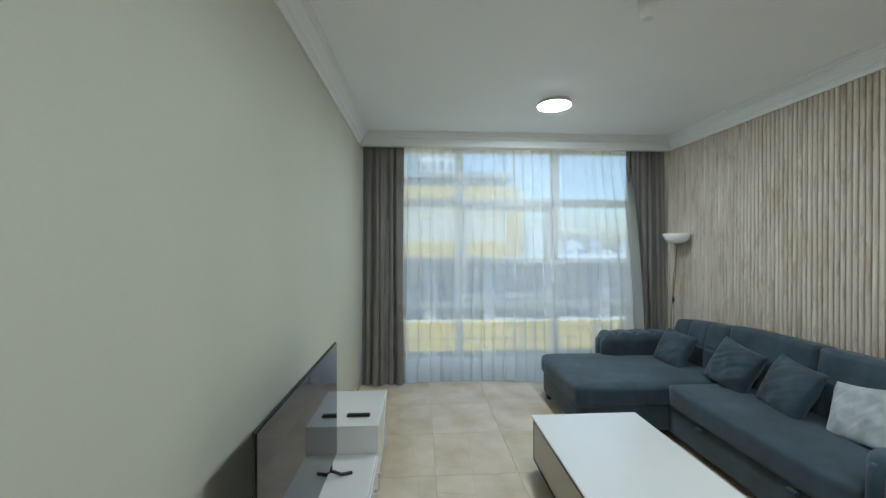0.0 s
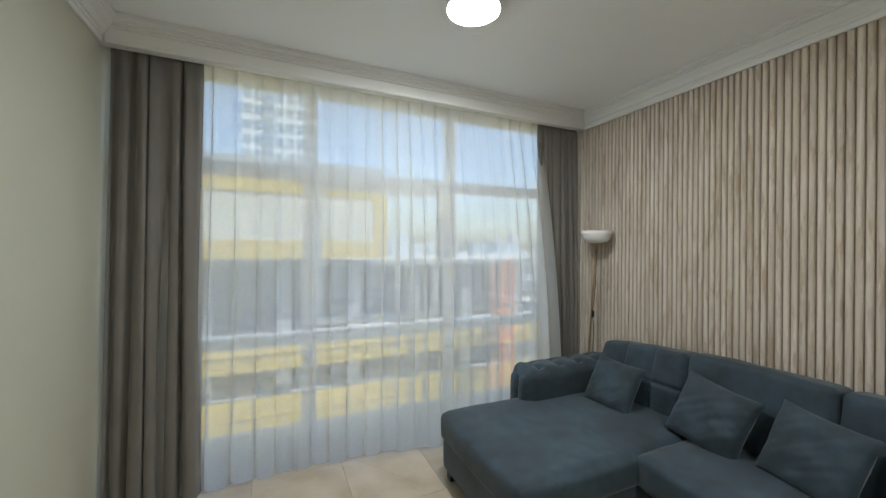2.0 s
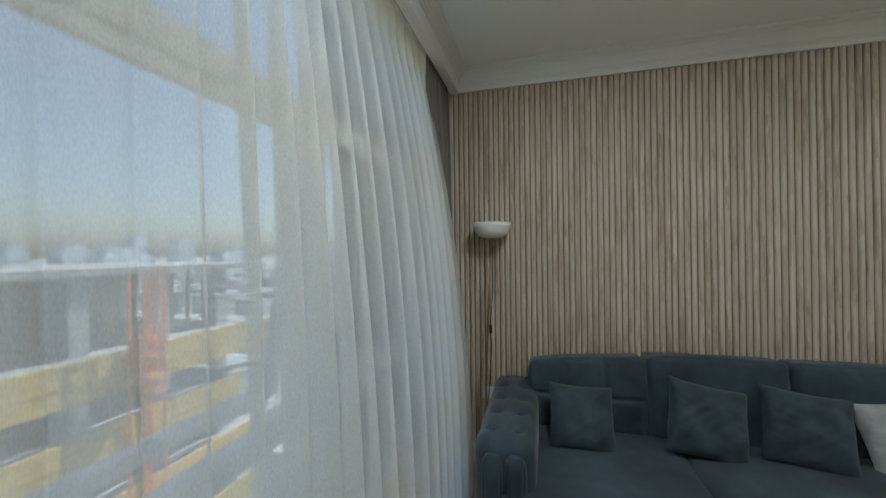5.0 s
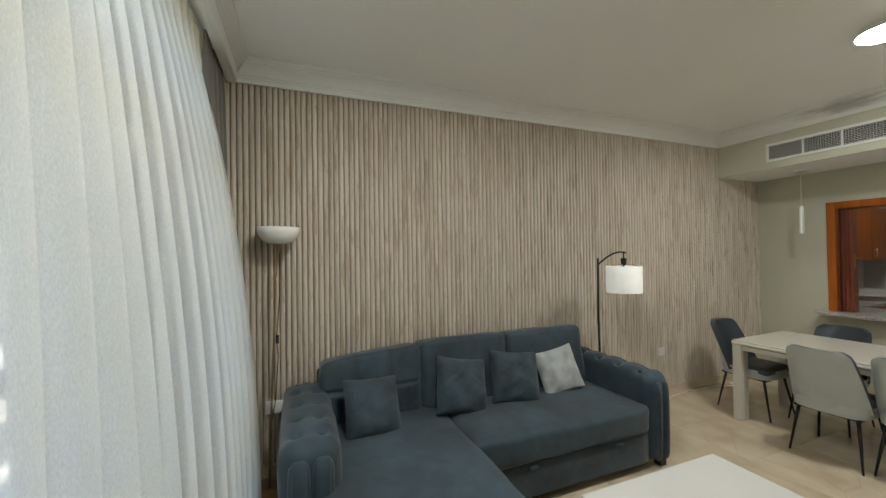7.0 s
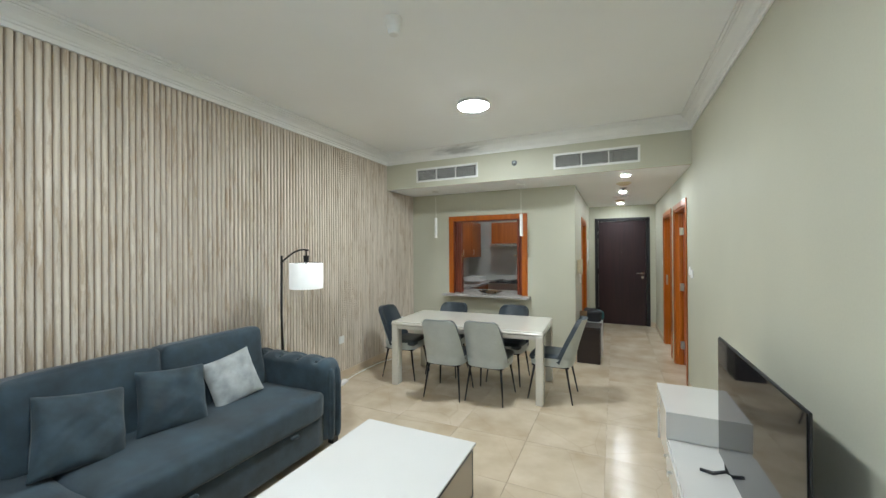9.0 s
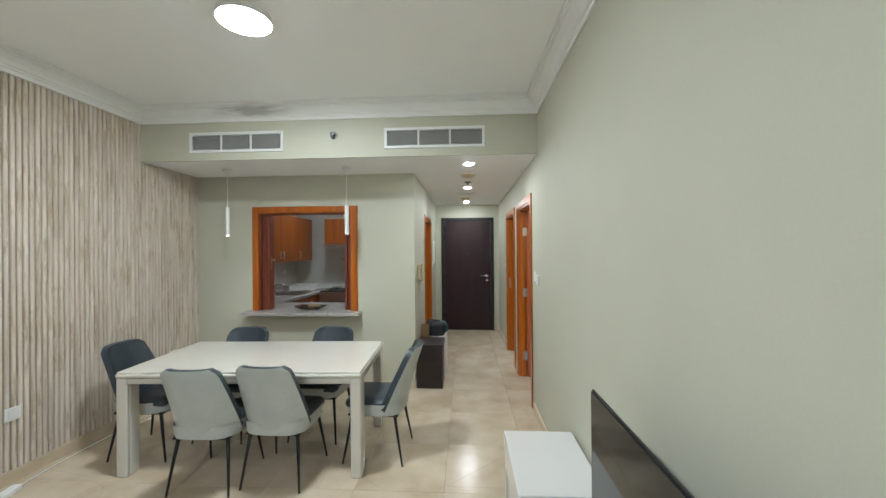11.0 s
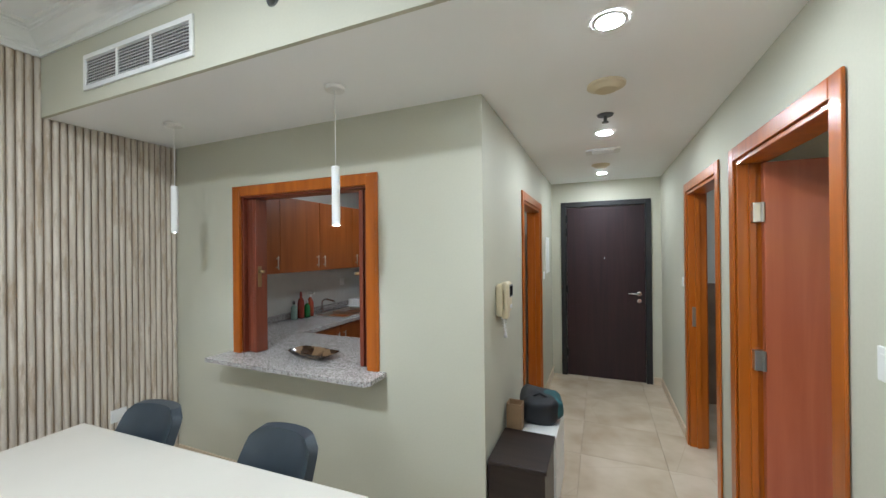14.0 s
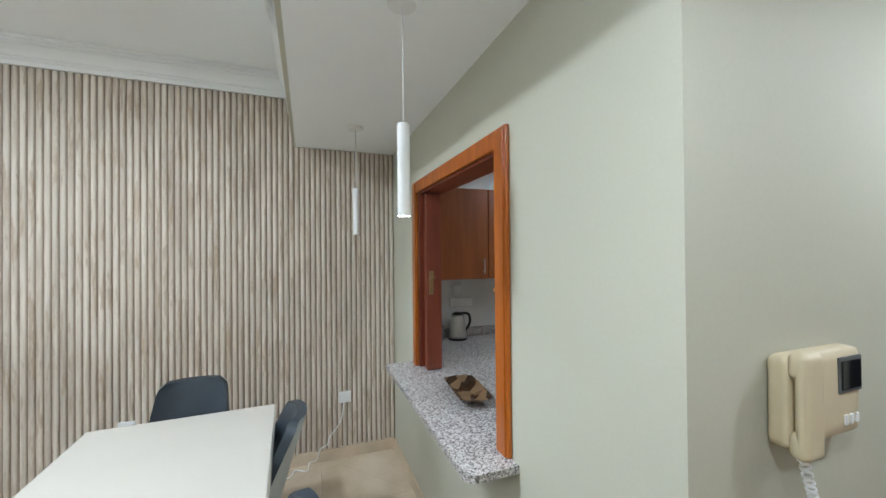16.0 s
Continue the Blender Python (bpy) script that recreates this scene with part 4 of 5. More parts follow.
Shape().lathe([(0.05, 1.676), (0.095, 1.69), (0.122, 1.72), (0.136, 1.757), (0.142, 1.79), (0.138, 1.79), (0.131, 1.757), (0.116, 1.724), (0.09, 1.697), (0, 1.684)],
              top.x, top.y, 32, None, True).make("shade", OPAL, fl, "white opal glass bowl")
Shape().tube([(3.675, 4.19, 1.66), (3.66, 4.19, 1.3), (3.645, 4.21, 1.02), (3.65, 4.2, 0.9), (3.66, 4.22, 0.6), (3.74, 4.25, 0.42)], 0.0035, 6).make("cord", BLACKP, fl)
Shape().box(3.637, 4.195, 0.99, 3.655, 4.215, 1.05, 0.004).make("switch", BLACKP, fl)

al = base("arc_floor_lamp", 3.53, 1.44, 0, "black arc floor lamp with white linen drum shade", "floor lamp")
Shape().lathe([(0, 0), (0.13, 0), (0.13, 0.02), (0.02, 0.03), (0, 0.03)], 3.66, 1.33, 28).make("foot", BLACKM, al)
Shape().tube([(3.66, 1.33, 0.02), (3.60, 1.40, 0.5), (3.545, 1.465, 1.0), (3.535, 1.468, 1.53)], 0.011, 10).make("pole", BLACKM, al)
arc = [(3.535 - 0.21 * k, 1.468 - 0.09 * k, 1.47 + 0.115 * math.sin(k * 1.75)) for k in [i / 10 for i in range(12)]]
Shape().tube(arc, 0.008, 8).make("arm", BLACKM, al)
Shape().cyl(3.325, 1.378, 1.455, 1.585, 0.007).cyl(3.325, 1.378, 1.47, 1.53, 0.022, 0.026).make("socket", BLACKM, al)
Shape().lathe([(0.148, 1.228), (0.148, 1.46), (0.145, 1.46), (0.145, 1.228), (0.148, 1.228)], 3.325, 1.378, 40, None, True).make("shade", SHADE, al, "white linen drum shade")
s = Shape()
for k in range(3):
    a = k * 2.094
    s.tube([(3.325, 1.378, 1.475), (3.325 + 0.146 * math.cos(a), 1.378 + 0.146 * math.sin(a), 1.455)], 0.002, 6)
s.make("spider", BLACKM, al)

for x, y in ((1.955, 3.46), (1.965, 0.60)):
    e = base("ceiling_lamp", x, y, ZC, "round flat white lit ceiling lamp", "ceiling lamp", "ceiling lamps")
    Shape().lathe([(0.150, ZC), (0.155, ZC - 0.030), (0.153, ZC - 0.034), (0.147, ZC - 0.035)], x, y, 40).make("rim", PLASTIC, e)
    Shape().lathe([(0.148, ZC - 0.034), (0.14, ZC - 0.038), (0, ZC - 0.040)], x, y, 40, None, True).make("diffuser", LED, e, "glowing white diffuser")
for x, y in ((0.624, -1.07), (0.624, -2.51), (0.638, -4.08)):
    e = base("downlight", x, y, ZS, "small round lit recessed downlight", "downlight", "hall downlights")
    Shape().lathe([(0.062, ZS - 0.001), (0.062, ZS - 0.006), (0.05, ZS - 0.008), (0.045, ZS - 0.004)], x, y, 28).make("rim", PLASTIC, e)
    Shape().lathe([(0.047, ZS - 0.006), (0.042, ZS - 0.009), (0.03, ZS - 0.011), (0, ZS - 0.012)], x, y, 28, None, True).make("lens", DOWN, e, "glowing lens")
for x, y in ((2.9, -3.0), (2.2, -3.0), (-1.0, -3.1)):
    e = base("downlight", x, y, ZS, "small round lit recessed downlight", "downlight", "kitchen and bathroom downlights")
    Shape().lathe([(0.062, ZS - 0.001), (0.062, ZS - 0.006), (0.05, ZS - 0.008), (0.045, ZS - 0.004)], x, y, 28).make("rim", PLASTIC, e)
    Shape().lathe([(0.047, ZS - 0.006), (0.042, ZS - 0.009), (0.03, ZS - 0.011), (0, ZS - 0.012)], x, y, 28, None, True).make("lens", KLED, e, "glowing lens")
for x, y in ((3.205, -1.113), (1.905, -1.105)):
    e = base("pendant_lamp", x, y, ZS, "slim lit white tube pendant lamp on a thin cord", "pendant lamp", "pendant lamps over the hatch")
    Shape().lathe([(0.0, ZS), (0.05, ZS - 0.001), (0.05, ZS - 0.018), (0.046, ZS - 0.022), (0, ZS - 0.024)], x, y, 28).make("rose", PLASTIC, e)
    Shape().tube([(x, y, ZS - 0.02), (x, y, 2.05)], 0.0025, 6).make("cord", PLASTIC, e)
    Shape().lathe([(0, 2.06), (0.019, 2.058), (0.021, 2.05), (0.021, 1.757), (0.018, 1.757), (0.018, 1.80), (0, 1.80)], x, y, 28, None, False).make("tube", PLASTIC, e)
    Shape().lathe([(0.0178, 1.785), (0.012, 1.783), (0, 1.7825)], x, y, 24, None, True).make("lens", PLED, e, "glowing lens in the tube's end")


# ---- ceiling and wall fittings ----
def detector(x, y, z, r, h, label, name="smoke_detector"):
    s = Shape().lathe([(r, z), (r, z - h * 0.35), (r * 0.8, z - h * 0.5), (r * 0.6, z - h * 0.95), (r * 0.5, z - h), (0, z - h)], x, y, 28)
    return tagged(s.make(name, IVORY if z < ZC else PLASTIC), label, "smoke detector")


detector(1.955, 2.03, ZC, 0.052, 0.10, "ivory smoke detector on the ceiling")
detector(0.628, -1.65, ZS, 0.092, 0.032, "flat round white hall alarm on the ceiling", "ceiling_alarm")
detector(0.65, -3.63, ZS, 0.085, 0.03, "flat round white hall detector on the ceiling")
s = Shape().lathe([(0.05, ZS), (0.045, ZS - 0.008), (0.012, ZS - 0.01), (0.01, ZS - 0.04), (0.02, ZS - 0.045), (0.02, ZS - 0.05), (0, ZS - 0.05)], 0.627, -2.12, 20)
tagged(s.make("ceiling_sprinkler", DULL), "steel ceiling sprinkler head", "sprinkler")
s = Shape().lathe([(0.036, 0), (0.033, 0.006), (0.014, 0.010), (0.011, 0.045), (0.02, 0.05), (0.02, 0.054), (0, 0.056)], 0, 0, 20, Matrix.Translation((1.896, YS, 2.672)) @ R90)
tagged(s.make("wall_sprinkler", DULL), "steel sidewall sprinkler head on the bulkhead", "sprinkler")


def air_outlet(x0, x1, z0, z1):
    e = base("air_outlet", (x0 + x1) / 2, YS, (z0 + z1) / 2, "white aluminium air conditioning outlet with fine slats", "air outlet", "air outlets")
    b_ = 0.026
    s = Shape().box(x0, YS, z0, x1, YS + 0.012, z0 + b_, 0.003).box(x0, YS, z1 - b_, x1, YS + 0.012, z1, 0.003)
    s.box(x0, YS, z0 + b_, x0 + b_, YS + 0.012, z1 - b_, 0.003).box(x1 - b_, YS, z0 + b_, x1, YS + 0.012, z1 - b_, 0.003)
    w = (x1 - x0 - 2 * b_) / 3
    for k in (1, 2):
        s.box(x0 + b_ + w * k - 0.008, YS, z0 + b_, x0 + b_ + w * k + 0.008, YS + 0.011, z1 - b_, 0.002)
    s.make("frame", PLASTIC, e)
    # near-black flat sheet puts an open duct's shade behind the slats
    Shape().box(x0 + b_, YS + 0.0005, z0 + b_, x1 - b_, YS + 0.0015, z1 - b_).make("duct", DUCT_SHADE, e)
    n = 9
    t = Matrix.Rotation(radians(-22), 4, "X")
    for i in range(n):
        z = z0 + b_ + (i + 0.5) * (z1 - z0 - 2 * b_) / n
        Shape().box(x0 + b_, -0.004, -0.0012, x1 - b_, 0.004, 0.0012, 0, Matrix.Translation((0, YS + 0.0062, z)) @ t).make("slat", PLASTIC, e)
    s = Shape()
    m = int((x1 - x0) / 0.021)
    for i in range(m):
        x = x0 + b_ + (i + 0.5) * (x1 - x0 - 2 * b_) / m
        s.box(x - 0.001, YS + 0.0018, z0 + b_, x + 0.001, YS + 0.003, z1 - b_)
    s.make("fin", PLASTIC, e)


air_outlet(2.385, 3.312, 2.535, 2.73)
air_outlet(0.48, 1.416, 2.535, 2.728)
s = Shape().box(0.50, -3.13, ZS - 0.012, 0.77, -2.97, ZS - 0.001, 0.004)
for i in range(4):
    s.box(0.55, -3.10 + i * 0.03, ZS - 0.02, 0.72, -3.09 + i * 0.03, ZS - 0.011, 0.002)
tagged(s.make("ceiling_grille", PLASTIC), "small white ceiling air grille in the hall", "grille")


def plate_x(name, x, y, z, w, h, d, label, category, sgn, bits=0):
    """A wall plate on a wall that runs along y; sgn: the way it faces."""
    s = Shape().box(x, y - w / 2, z - h / 2, x + sgn * d, y + w / 2, z + h / 2, 0.004)
    for i in range(bits):
        yy = y - w / 2 + w * (i + 0.5) / bits
        s.box(x + sgn * d, yy - w / bits * 0.32, z - h * 0.3, x + sgn * (d + 0.003), yy + w / bits * 0.32, z + h * 0.3, 0.0015)
    return tagged(s.make(name, PLASTIC), label, category)


plate_x("light_switch", 0.0, -0.735, 1.30, 0.095, 0.09, 0.010, "white plastic light switch plate", "light switch", 1, 2)
plate_x("light_switch", 0.0, -0.845, 1.325, 0.095, 0.09, 0.010, "white plastic light switch plate", "light switch", 1, 1)
plate_x("light_switch", 0.0, -3.32, 1.33, 0.08, 0.08, 0.010, "white plastic light switch plate", "light switch", 1, 1)
plate_x("wall_socket", W + 0.006, 0.331, 0.475, 0.095, 0.09, 0.014, "white plastic wall socket on the slat wall", "socket", -1, 1)
plate_x("wall_socket", W + 0.006, -1.09, 0.484, 0.095, 0.09, 0.014, "white plastic wall socket on the slat wall", "socket", -1, 1)
plate_x("wall_socket", W + 0.006, 4.22, 0.50, 0.15, 0.09, 0.016, "white plastic wall socket behind the sofa arm", "socket", -1, 2)
plate_x("distribution_panel", XH, -4.12, 1.55, 0.26, 0.42, 0.012, "white wall panel cover in the hall", "panel", -1, 0)
plate_x("light_switch", XH, -3.80, 1.33, 0.085, 0.085, 0.010, "white plastic light switch plate", "light switch", -1, 1)
cable = [(3.79, -1.08, 0.44), (3.78, -1.06, 0.33), (3.77, -1.02, 0.26), (3.775, -0.97, 0.20), (3.76, -0.95, 0.15), (3.77, -0.90, 0.12), (3.74, -0.87, 0.06),
         (3.76, -0.82, 0.035), (3.70, -0.80, 0.008), (3.74, -0.72, 0.007), (3.66, -0.66, 0.007), (3.73, -0.4, 0.007), (3.74, 0.0, 0.007), (3.72, 0.25, 0.007), (3.68, 0.42, 0.012)]


def smooth_path(p, n=6):
    p = [Vector(q) for q in p]
    out = []
    for i in range(len(p) - 1):
        a, b_, c, d = p[max(i - 1, 0)], p[i], p[i + 1], p[min(i + 2, len(p) - 1)]
        for k in range(n):
            t = k / n
            out.append(0.5 * ((2 * b_) + (c - a) * t + (2 * a - 5 * b_ + 4 * c - d) * t * t + (3 * b_ - a - 3 * c + d) * t ** 3))
    return out + [p[-1]]


tagged(Shape().tube(smooth_path(cable), 0.0045, 6).make("extension_cable", PLASTIC), "loosely coiled white cable along the slat wall", "cable")
ps = base("power_strip", 3.66, 0.55, 0, "white power strip with a black plug on the floor", "power strip")
T2 = pose(3.66, 0.52, 0, 0, 0, 12)
Shape().box(-0.03, -0.13, 0.0, 0.03, 0.13, 0.035, 0.006, T2).make("body", PLASTIC, ps)
Shape().box(-0.022, 0.02, 0.035, 0.022, 0.07, 0.075, 0.006, T2).tube(smooth_path([T2 @ Vector((0, 0.06, 0.06)), (3.70, 0.66, 0.04), (3.72, 0.8, 0.008), (3.72, 1.2, 0.008)]), 0.004, 6).make("plug", BLACKP, ps)

# intercom
ic = base("intercom", XH, -1.9, 1.28, "ivory door intercom with handset, small screen and hanging cord", "intercom")
Shape().soft(XH - 0.045, -2.005, 1.222, XH, -1.735, 1.415, 0.014, 10, 0.002, even=0.9).make("body", IVORY, ic)
s = Shape().soft(XH - 0.075, -1.795, 1.215, XH - 0.052, -1.732, 1.425, 0.011, 12, 0.003, even=0.9)
s.soft(XH - 0.076, -1.795, 1.372, XH - 0.040, -1.732, 1.428, 0.014, 8, 0.001).soft(XH - 0.076, -1.795, 1.211, XH - 0.040, -1.732, 1.265, 0.014, 8, 0.001)
s.make("handset", IVORY, ic, "ivory handset with thick ends")
Shape().box(XH - 0.050, -1.995, 1.318, XH - 0.044, -1.905, 1.398, 0.003).make("screen_bezel", DULL, ic, "grey screen frame")
Shape().box(XH - 0.052, -1.987, 1.327, XH - 0.0495, -1.913, 1.390, 0.001).make("screen", SCREEN, ic, "small dark screen")
s = Shape()
for i in range(3):
    s.box(XH - 0.049, -1.985 + i * 0.022, 1.245, XH - 0.044, -1.972 + i * 0.022, 1.268, 0.002)
split(s, "button", PLASTIC, ic, "", 1)
coil = []
for i in range(150):
    k = i / 149
    ax = Vector((XH - 0.05 + 0.02 * k, -1.765 - 0.05 * math.sin(math.pi * k) - 0.03 * k, 1.205 - 0.13 * math.sin(math.pi * k) + 0.02 * k))
    a_ = k * 2 * math.pi * 20
    coil.append(ax + Vector((0.008 * math.cos(a_), 0.008 * math.sin(a_), 0)))
Shape().tube(coil, 0.0028, 6).make("cord", PLASTIC, ic, "coiled white cord")

# hall furniture
sc_ = base("shoe_cabinet", 1.09, -1.69, 0, "low dark wenge shoe cabinet at the corridor corner", "cabinet")
Shape().box(0.935, -1.885, 0.0, 1.232, -1.505, 0.475, 0.003).make("body", WENGE, sc_)
Shape().box(0.925, -1.89, 0.475, 1.234, -1.497, 0.498, 0.004).make("top", WENGE, sc_)
wc = base("white_drawer_unit", 1.09, -2.15, 0, "low white drawer unit beside the shoe cabinet", "cabinet")
Shape().box(0.93, -2.42, 0.0, 1.232, -1.895, 0.48, 0.004).make("body", PLASTIC, wc)
s = Shape().box(0.922, -2.415, 0.25, 0.931, -1.90, 0.475, 0.003).box(0.922, -2.415, 0.01, 0.931, -1.90, 0.24, 0.003)
split(s, "drawer_front", PLASTIC, wc, "", 1)
bx = Shape()
for a in ((1.13, -1.99, 1.225, -1.985), (1.13, -1.905, 1.225, -1.90), (1.13, -1.985, 1.135, -1.905), (1.22, -1.985, 1.225, -1.905)):
    bx.box(a[0], a[1], 0.481, a[2], a[3], 0.645)
bx.box(1.135, -1.985, 0.481, 1.22, -1.905, 0.485)
tagged(bx.make("cardboard_box", CARD), "small open brown cardboard box", "box")
bp = base("backpack", 1.06, -2.12, 0.48, "black and teal nylon backpack lying on the white unit", "backpack")
TB = pose(1.06, -2.14, 0.60, 0, 0, 12)
Shape().soft(-0.12, -0.15, -0.118, 0.12, 0.15, 0.055, 0.055, 14, 0.004, 0.02, TB, 3).make("body", BLACKN, bp)
Shape().soft(-0.15, -0.12, -0.09, 0.0, 0.10, 0.04, 0.04, 10, 0.006, 0.01, TB, 8).make("pocket", TEAL, bp, "teal front pocket")
Shape().tube([TB @ Vector(p) for p in ((-0.05, 0.08, 0.05), (0, 0.11, 0.09), (0.05, 0.08, 0.05))], 0.008, 6).make("strap", BLACKN, bp)

# ---- kitchen ----
XC = 3.45


def handle(x, y, z, parent):
    s = Shape().tube([(x - 0.028, y, z - 0.06), (x - 0.028, y, z + 0.06)], 0.005, 8)
    for k in (-0.04, 0.04):
        s.tube([(x, y, z + k), (x - 0.028, y, z + k)], 0.004, 6)
    s.make("handle", STEEL, parent, "steel bar handle")


y = YK - 0.125
widths = (0.58, 0.54, 0.58, 0.58)
for i, w in enumerate(widths):
    e = base("wall_cabinet", 3.62, y - w / 2, 1.42, "cherry laminate kitchen wall cabinet with steel bar handle", "wall cabinet", "kitchen wall cabinets")
    Shape().box(XC + 0.02, y - w + 0.001, 1.42, W - 0.006, y - 0.001, 2.145, 0.002).make("body", CABWOOD, e)
    Shape().box(XC, y - w + 0.003, 1.418, XC + 0.018, y - 0.003, 2.147, 0.003).make("door", CABWOOD, e)
    handle(XC, y - w + 0.05 if i < 2 else y - 0.05, 1.52, e)
    y -= w
bc = base("base_cabinet", 3.5, -3.1, 0, "cherry laminate kitchen base cabinets under a granite worktop", "base cabinet")
Shape().box(3.21, YB + 0.005, 0.0, W - 0.006, -2.16, 0.85, 0.003).box(1.45, -2.15, 0.0, W - 0.006, YK - 0.125, 0.85, 0.003).make("body", CABWOOD, bc)
s = Shape()
for k in range(3):
    s.box(3.192, -2.75 - k * 0.42, 0.10, 3.209, -2.34 - k * 0.42, 0.84, 0.003)
split(s, "door", CABWOOD, bc, "", 1)
for yy in (-2.70, -2.80, -3.2):
    handle(3.192, yy, 0.72, bc)
wt = Shape().box(1.43, -2.185, 0.852, W - 0.006, YK - 0.124, 0.891, 0.004)
wt.box(3.17, -2.92, 0.852, W - 0.006, -2.186, 0.8905, 0.003).box(3.17, YB + 0.003, 0.852, W - 0.006, -3.58, 0.8905, 0.003)
wt.box(3.17, -3.579, 0.852, 3.27, -2.921, 0.8905, 0.003).box(3.70, -3.579, 0.852, W - 0.006, -2.921, 0.8905, 0.003)
wt.box(W - 0.03, YB + 0.003, 0.8915, W - 0.006, YK - 0.125, 0.96, 0.003)
tagged(wt.make("worktop", GRANITE), "speckled grey granite kitchen worktop", "worktop", kind="structure")
sk = base("kitchen_sink", 3.48, -3.25, 0.88, "stainless steel double bowl sink with mixer tap", "sink")
s = Shape()
for y0, y1 in ((-3.57, -3.26), (-3.24, -2.93)):
    s.box(3.275, y0, 0.72, 3.695, y1, 0.724).box(3.275, y0, 0.72, 3.279, y1, 0.893).box(3.691, y0, 0.72, 3.695, y1, 0.893)
    s.box(3.275, y0, 0.72, 3.695, y0 + 0.004, 0.893).box(3.275, y1 - 0.004, 0.72, 3.695, y1, 0.893)
s.box(3.26, -3.26, 0.89, 3.70, -3.24, 0.894).box(3.26, -3.59, 0.891, 3.71, -3.57, 0.894).box(3.26, -2.93, 0.891, 3.71, -2.91, 0.894)
s.make("bowl", STEEL, sk)
Shape().cyl(3.735, -3.10, 0.89, 0.95, 0.022).tube(smooth_path([(3.735, -3.10, 0.95), (3.735, -3.10, 1.02), (3.69, -3.11, 1.05), (3.58, -3.14, 1.02)]), 0.011).make("tap", CHROME, sk, "chrome mixer tap")


def bottle(x, y, r, h, color, cap, label, spray=False):
    e = base("bottle", x, y, 0.891, label, "bottle", "cleaning bottles by the sink")
    z = 0.891
    Shape().lathe([(0, z), (r, z + 0.002), (r, z + h * 0.55), (r * 0.85, z + h * 0.68), (r * 0.38, z + h * 0.78), (r * 0.36, z + h * 0.84), (0, z + h * 0.84)], x, y, 18, None, True).make(
        "body", mat("bottle_body", color, 0.25, 0.05, 30), e)
    s = Shape().lathe([(r * 0.42, z + h * 0.83), (r * 0.42, z + h * 0.92), (r * 0.3, z + h), (0, z + h)], x, y, 14)
    if spray:
        s.box(x - 0.06, y - 0.012, z + h * 0.95, x + 0.025, y + 0.012, z + h * 1.06, 0.005)
    s.make("cap", mat("bottle_cap", cap, 0.35, 0.05, 30), e)


bottle(3.70, -2.62, 0.032, 0.20, (0.30, 0.42, 0.36), (0.03, 0.03, 0.03), "grey-green soap bottle with dark pump")
bottle(3.70, -2.72, 0.036, 0.29, (0.35, 0.06, 0.04), (0.25, 0.05, 0.04), "dark red cleaner bottle")
bottle(3.68, -2.79, 0.034, 0.19, (0.03, 0.22, 0.06), (0.7, 0.7, 0.65), "green dish soap bottle")
bottle(3.70, -2.86, 0.038, 0.26, (0.50, 0.10, 0.05), (0.75, 0.75, 0.72), "red spray bottle with white trigger", True)
dr = base("dish_rack", 3.6, -3.8, 0.89, "white plastic dish rack on the worktop", "dish rack")
s = Shape()
for a in ((3.38, -4.0, 3.40, -3.63), (3.74, -4.0, 3.76, -3.63), (3.40, -4.0, 3.74, -3.985), (3.40, -3.645, 3.74, -3.63)):
    s.box(a[0], a[1], 0.893, a[2], a[3], 0.985, 0.004)
for i in range(9):
    s.box(3.42 + i * 0.036, -3.99, 0.975, 3.426 + i * 0.036, -3.64, 0.985, 0.001)
s.box(3.36, -4.02, 0.8915, 3.78, -3.61, 0.899, 0.003).make("basket", PLASTIC, dr)
kt = base("kettle", 3.70, -2.02, 0.89, "brushed steel electric kettle with black handle", "kettle")
Shape().lathe([(0, 0.905), (0.075, 0.905), (0.076, 0.93), (0.058, 1.09), (0.05, 1.105), (0, 1.108)], 3.68, -2.02, 24, None, True).make("body", STEEL, kt)
s = Shape().cyl(3.68, -2.02, 0.891, 0.906, 0.078).cyl(3.68, -2.02, 1.106, 1.12, 0.05, 0.03)
s.tube(smooth_path([(3.68, -2.06, 1.11), (3.68, -2.12, 1.10), (3.68, -2.135, 1.03), (3.68, -2.09, 0.95)]), 0.011).make("handle", BLACKP, kt)
tagged(Shape().lathe([(0, 0.892), (0.04, 0.892), (0.042, 0.90), (0.042, 1.0), (0.036, 1.01), (0.036, 1.0), (0, 0.99)], 3.70, -1.86, 20, None, True).make("canister", STEEL), "small steel canister beside the kettle", "canister")
plate_x("wall_socket", W - 0.004, -2.10, 1.19, 0.22, 0.075, 0.02, "white multi-way socket on the kitchen wall", "socket", -1, 3)
plate_x("wall_socket", W - 0.004, -2.06, 1.30, 0.085, 0.085, 0.012, "white kitchen wall socket", "socket", -1, 1)
plate_x("wall_socket", W - 0.004, -3.55, 1.22, 0.085, 0.085, 0.012, "white kitchen wall socket", "socket", -1, 1)
tr_ = Shape()


def tray(u, v):
    a, b_ = 2 * u - 1, 2 * v - 1
    r = max(abs(a), abs(b_))
    return pose(2.50, -1.585, 0.8935, 0, 0, -6) @ Vector((a * 0.19 * (1 - 0.12 * b_ * b_), b_ * 0.085 * (1 - 0.05 * a * a), 0.045 * r ** 3))


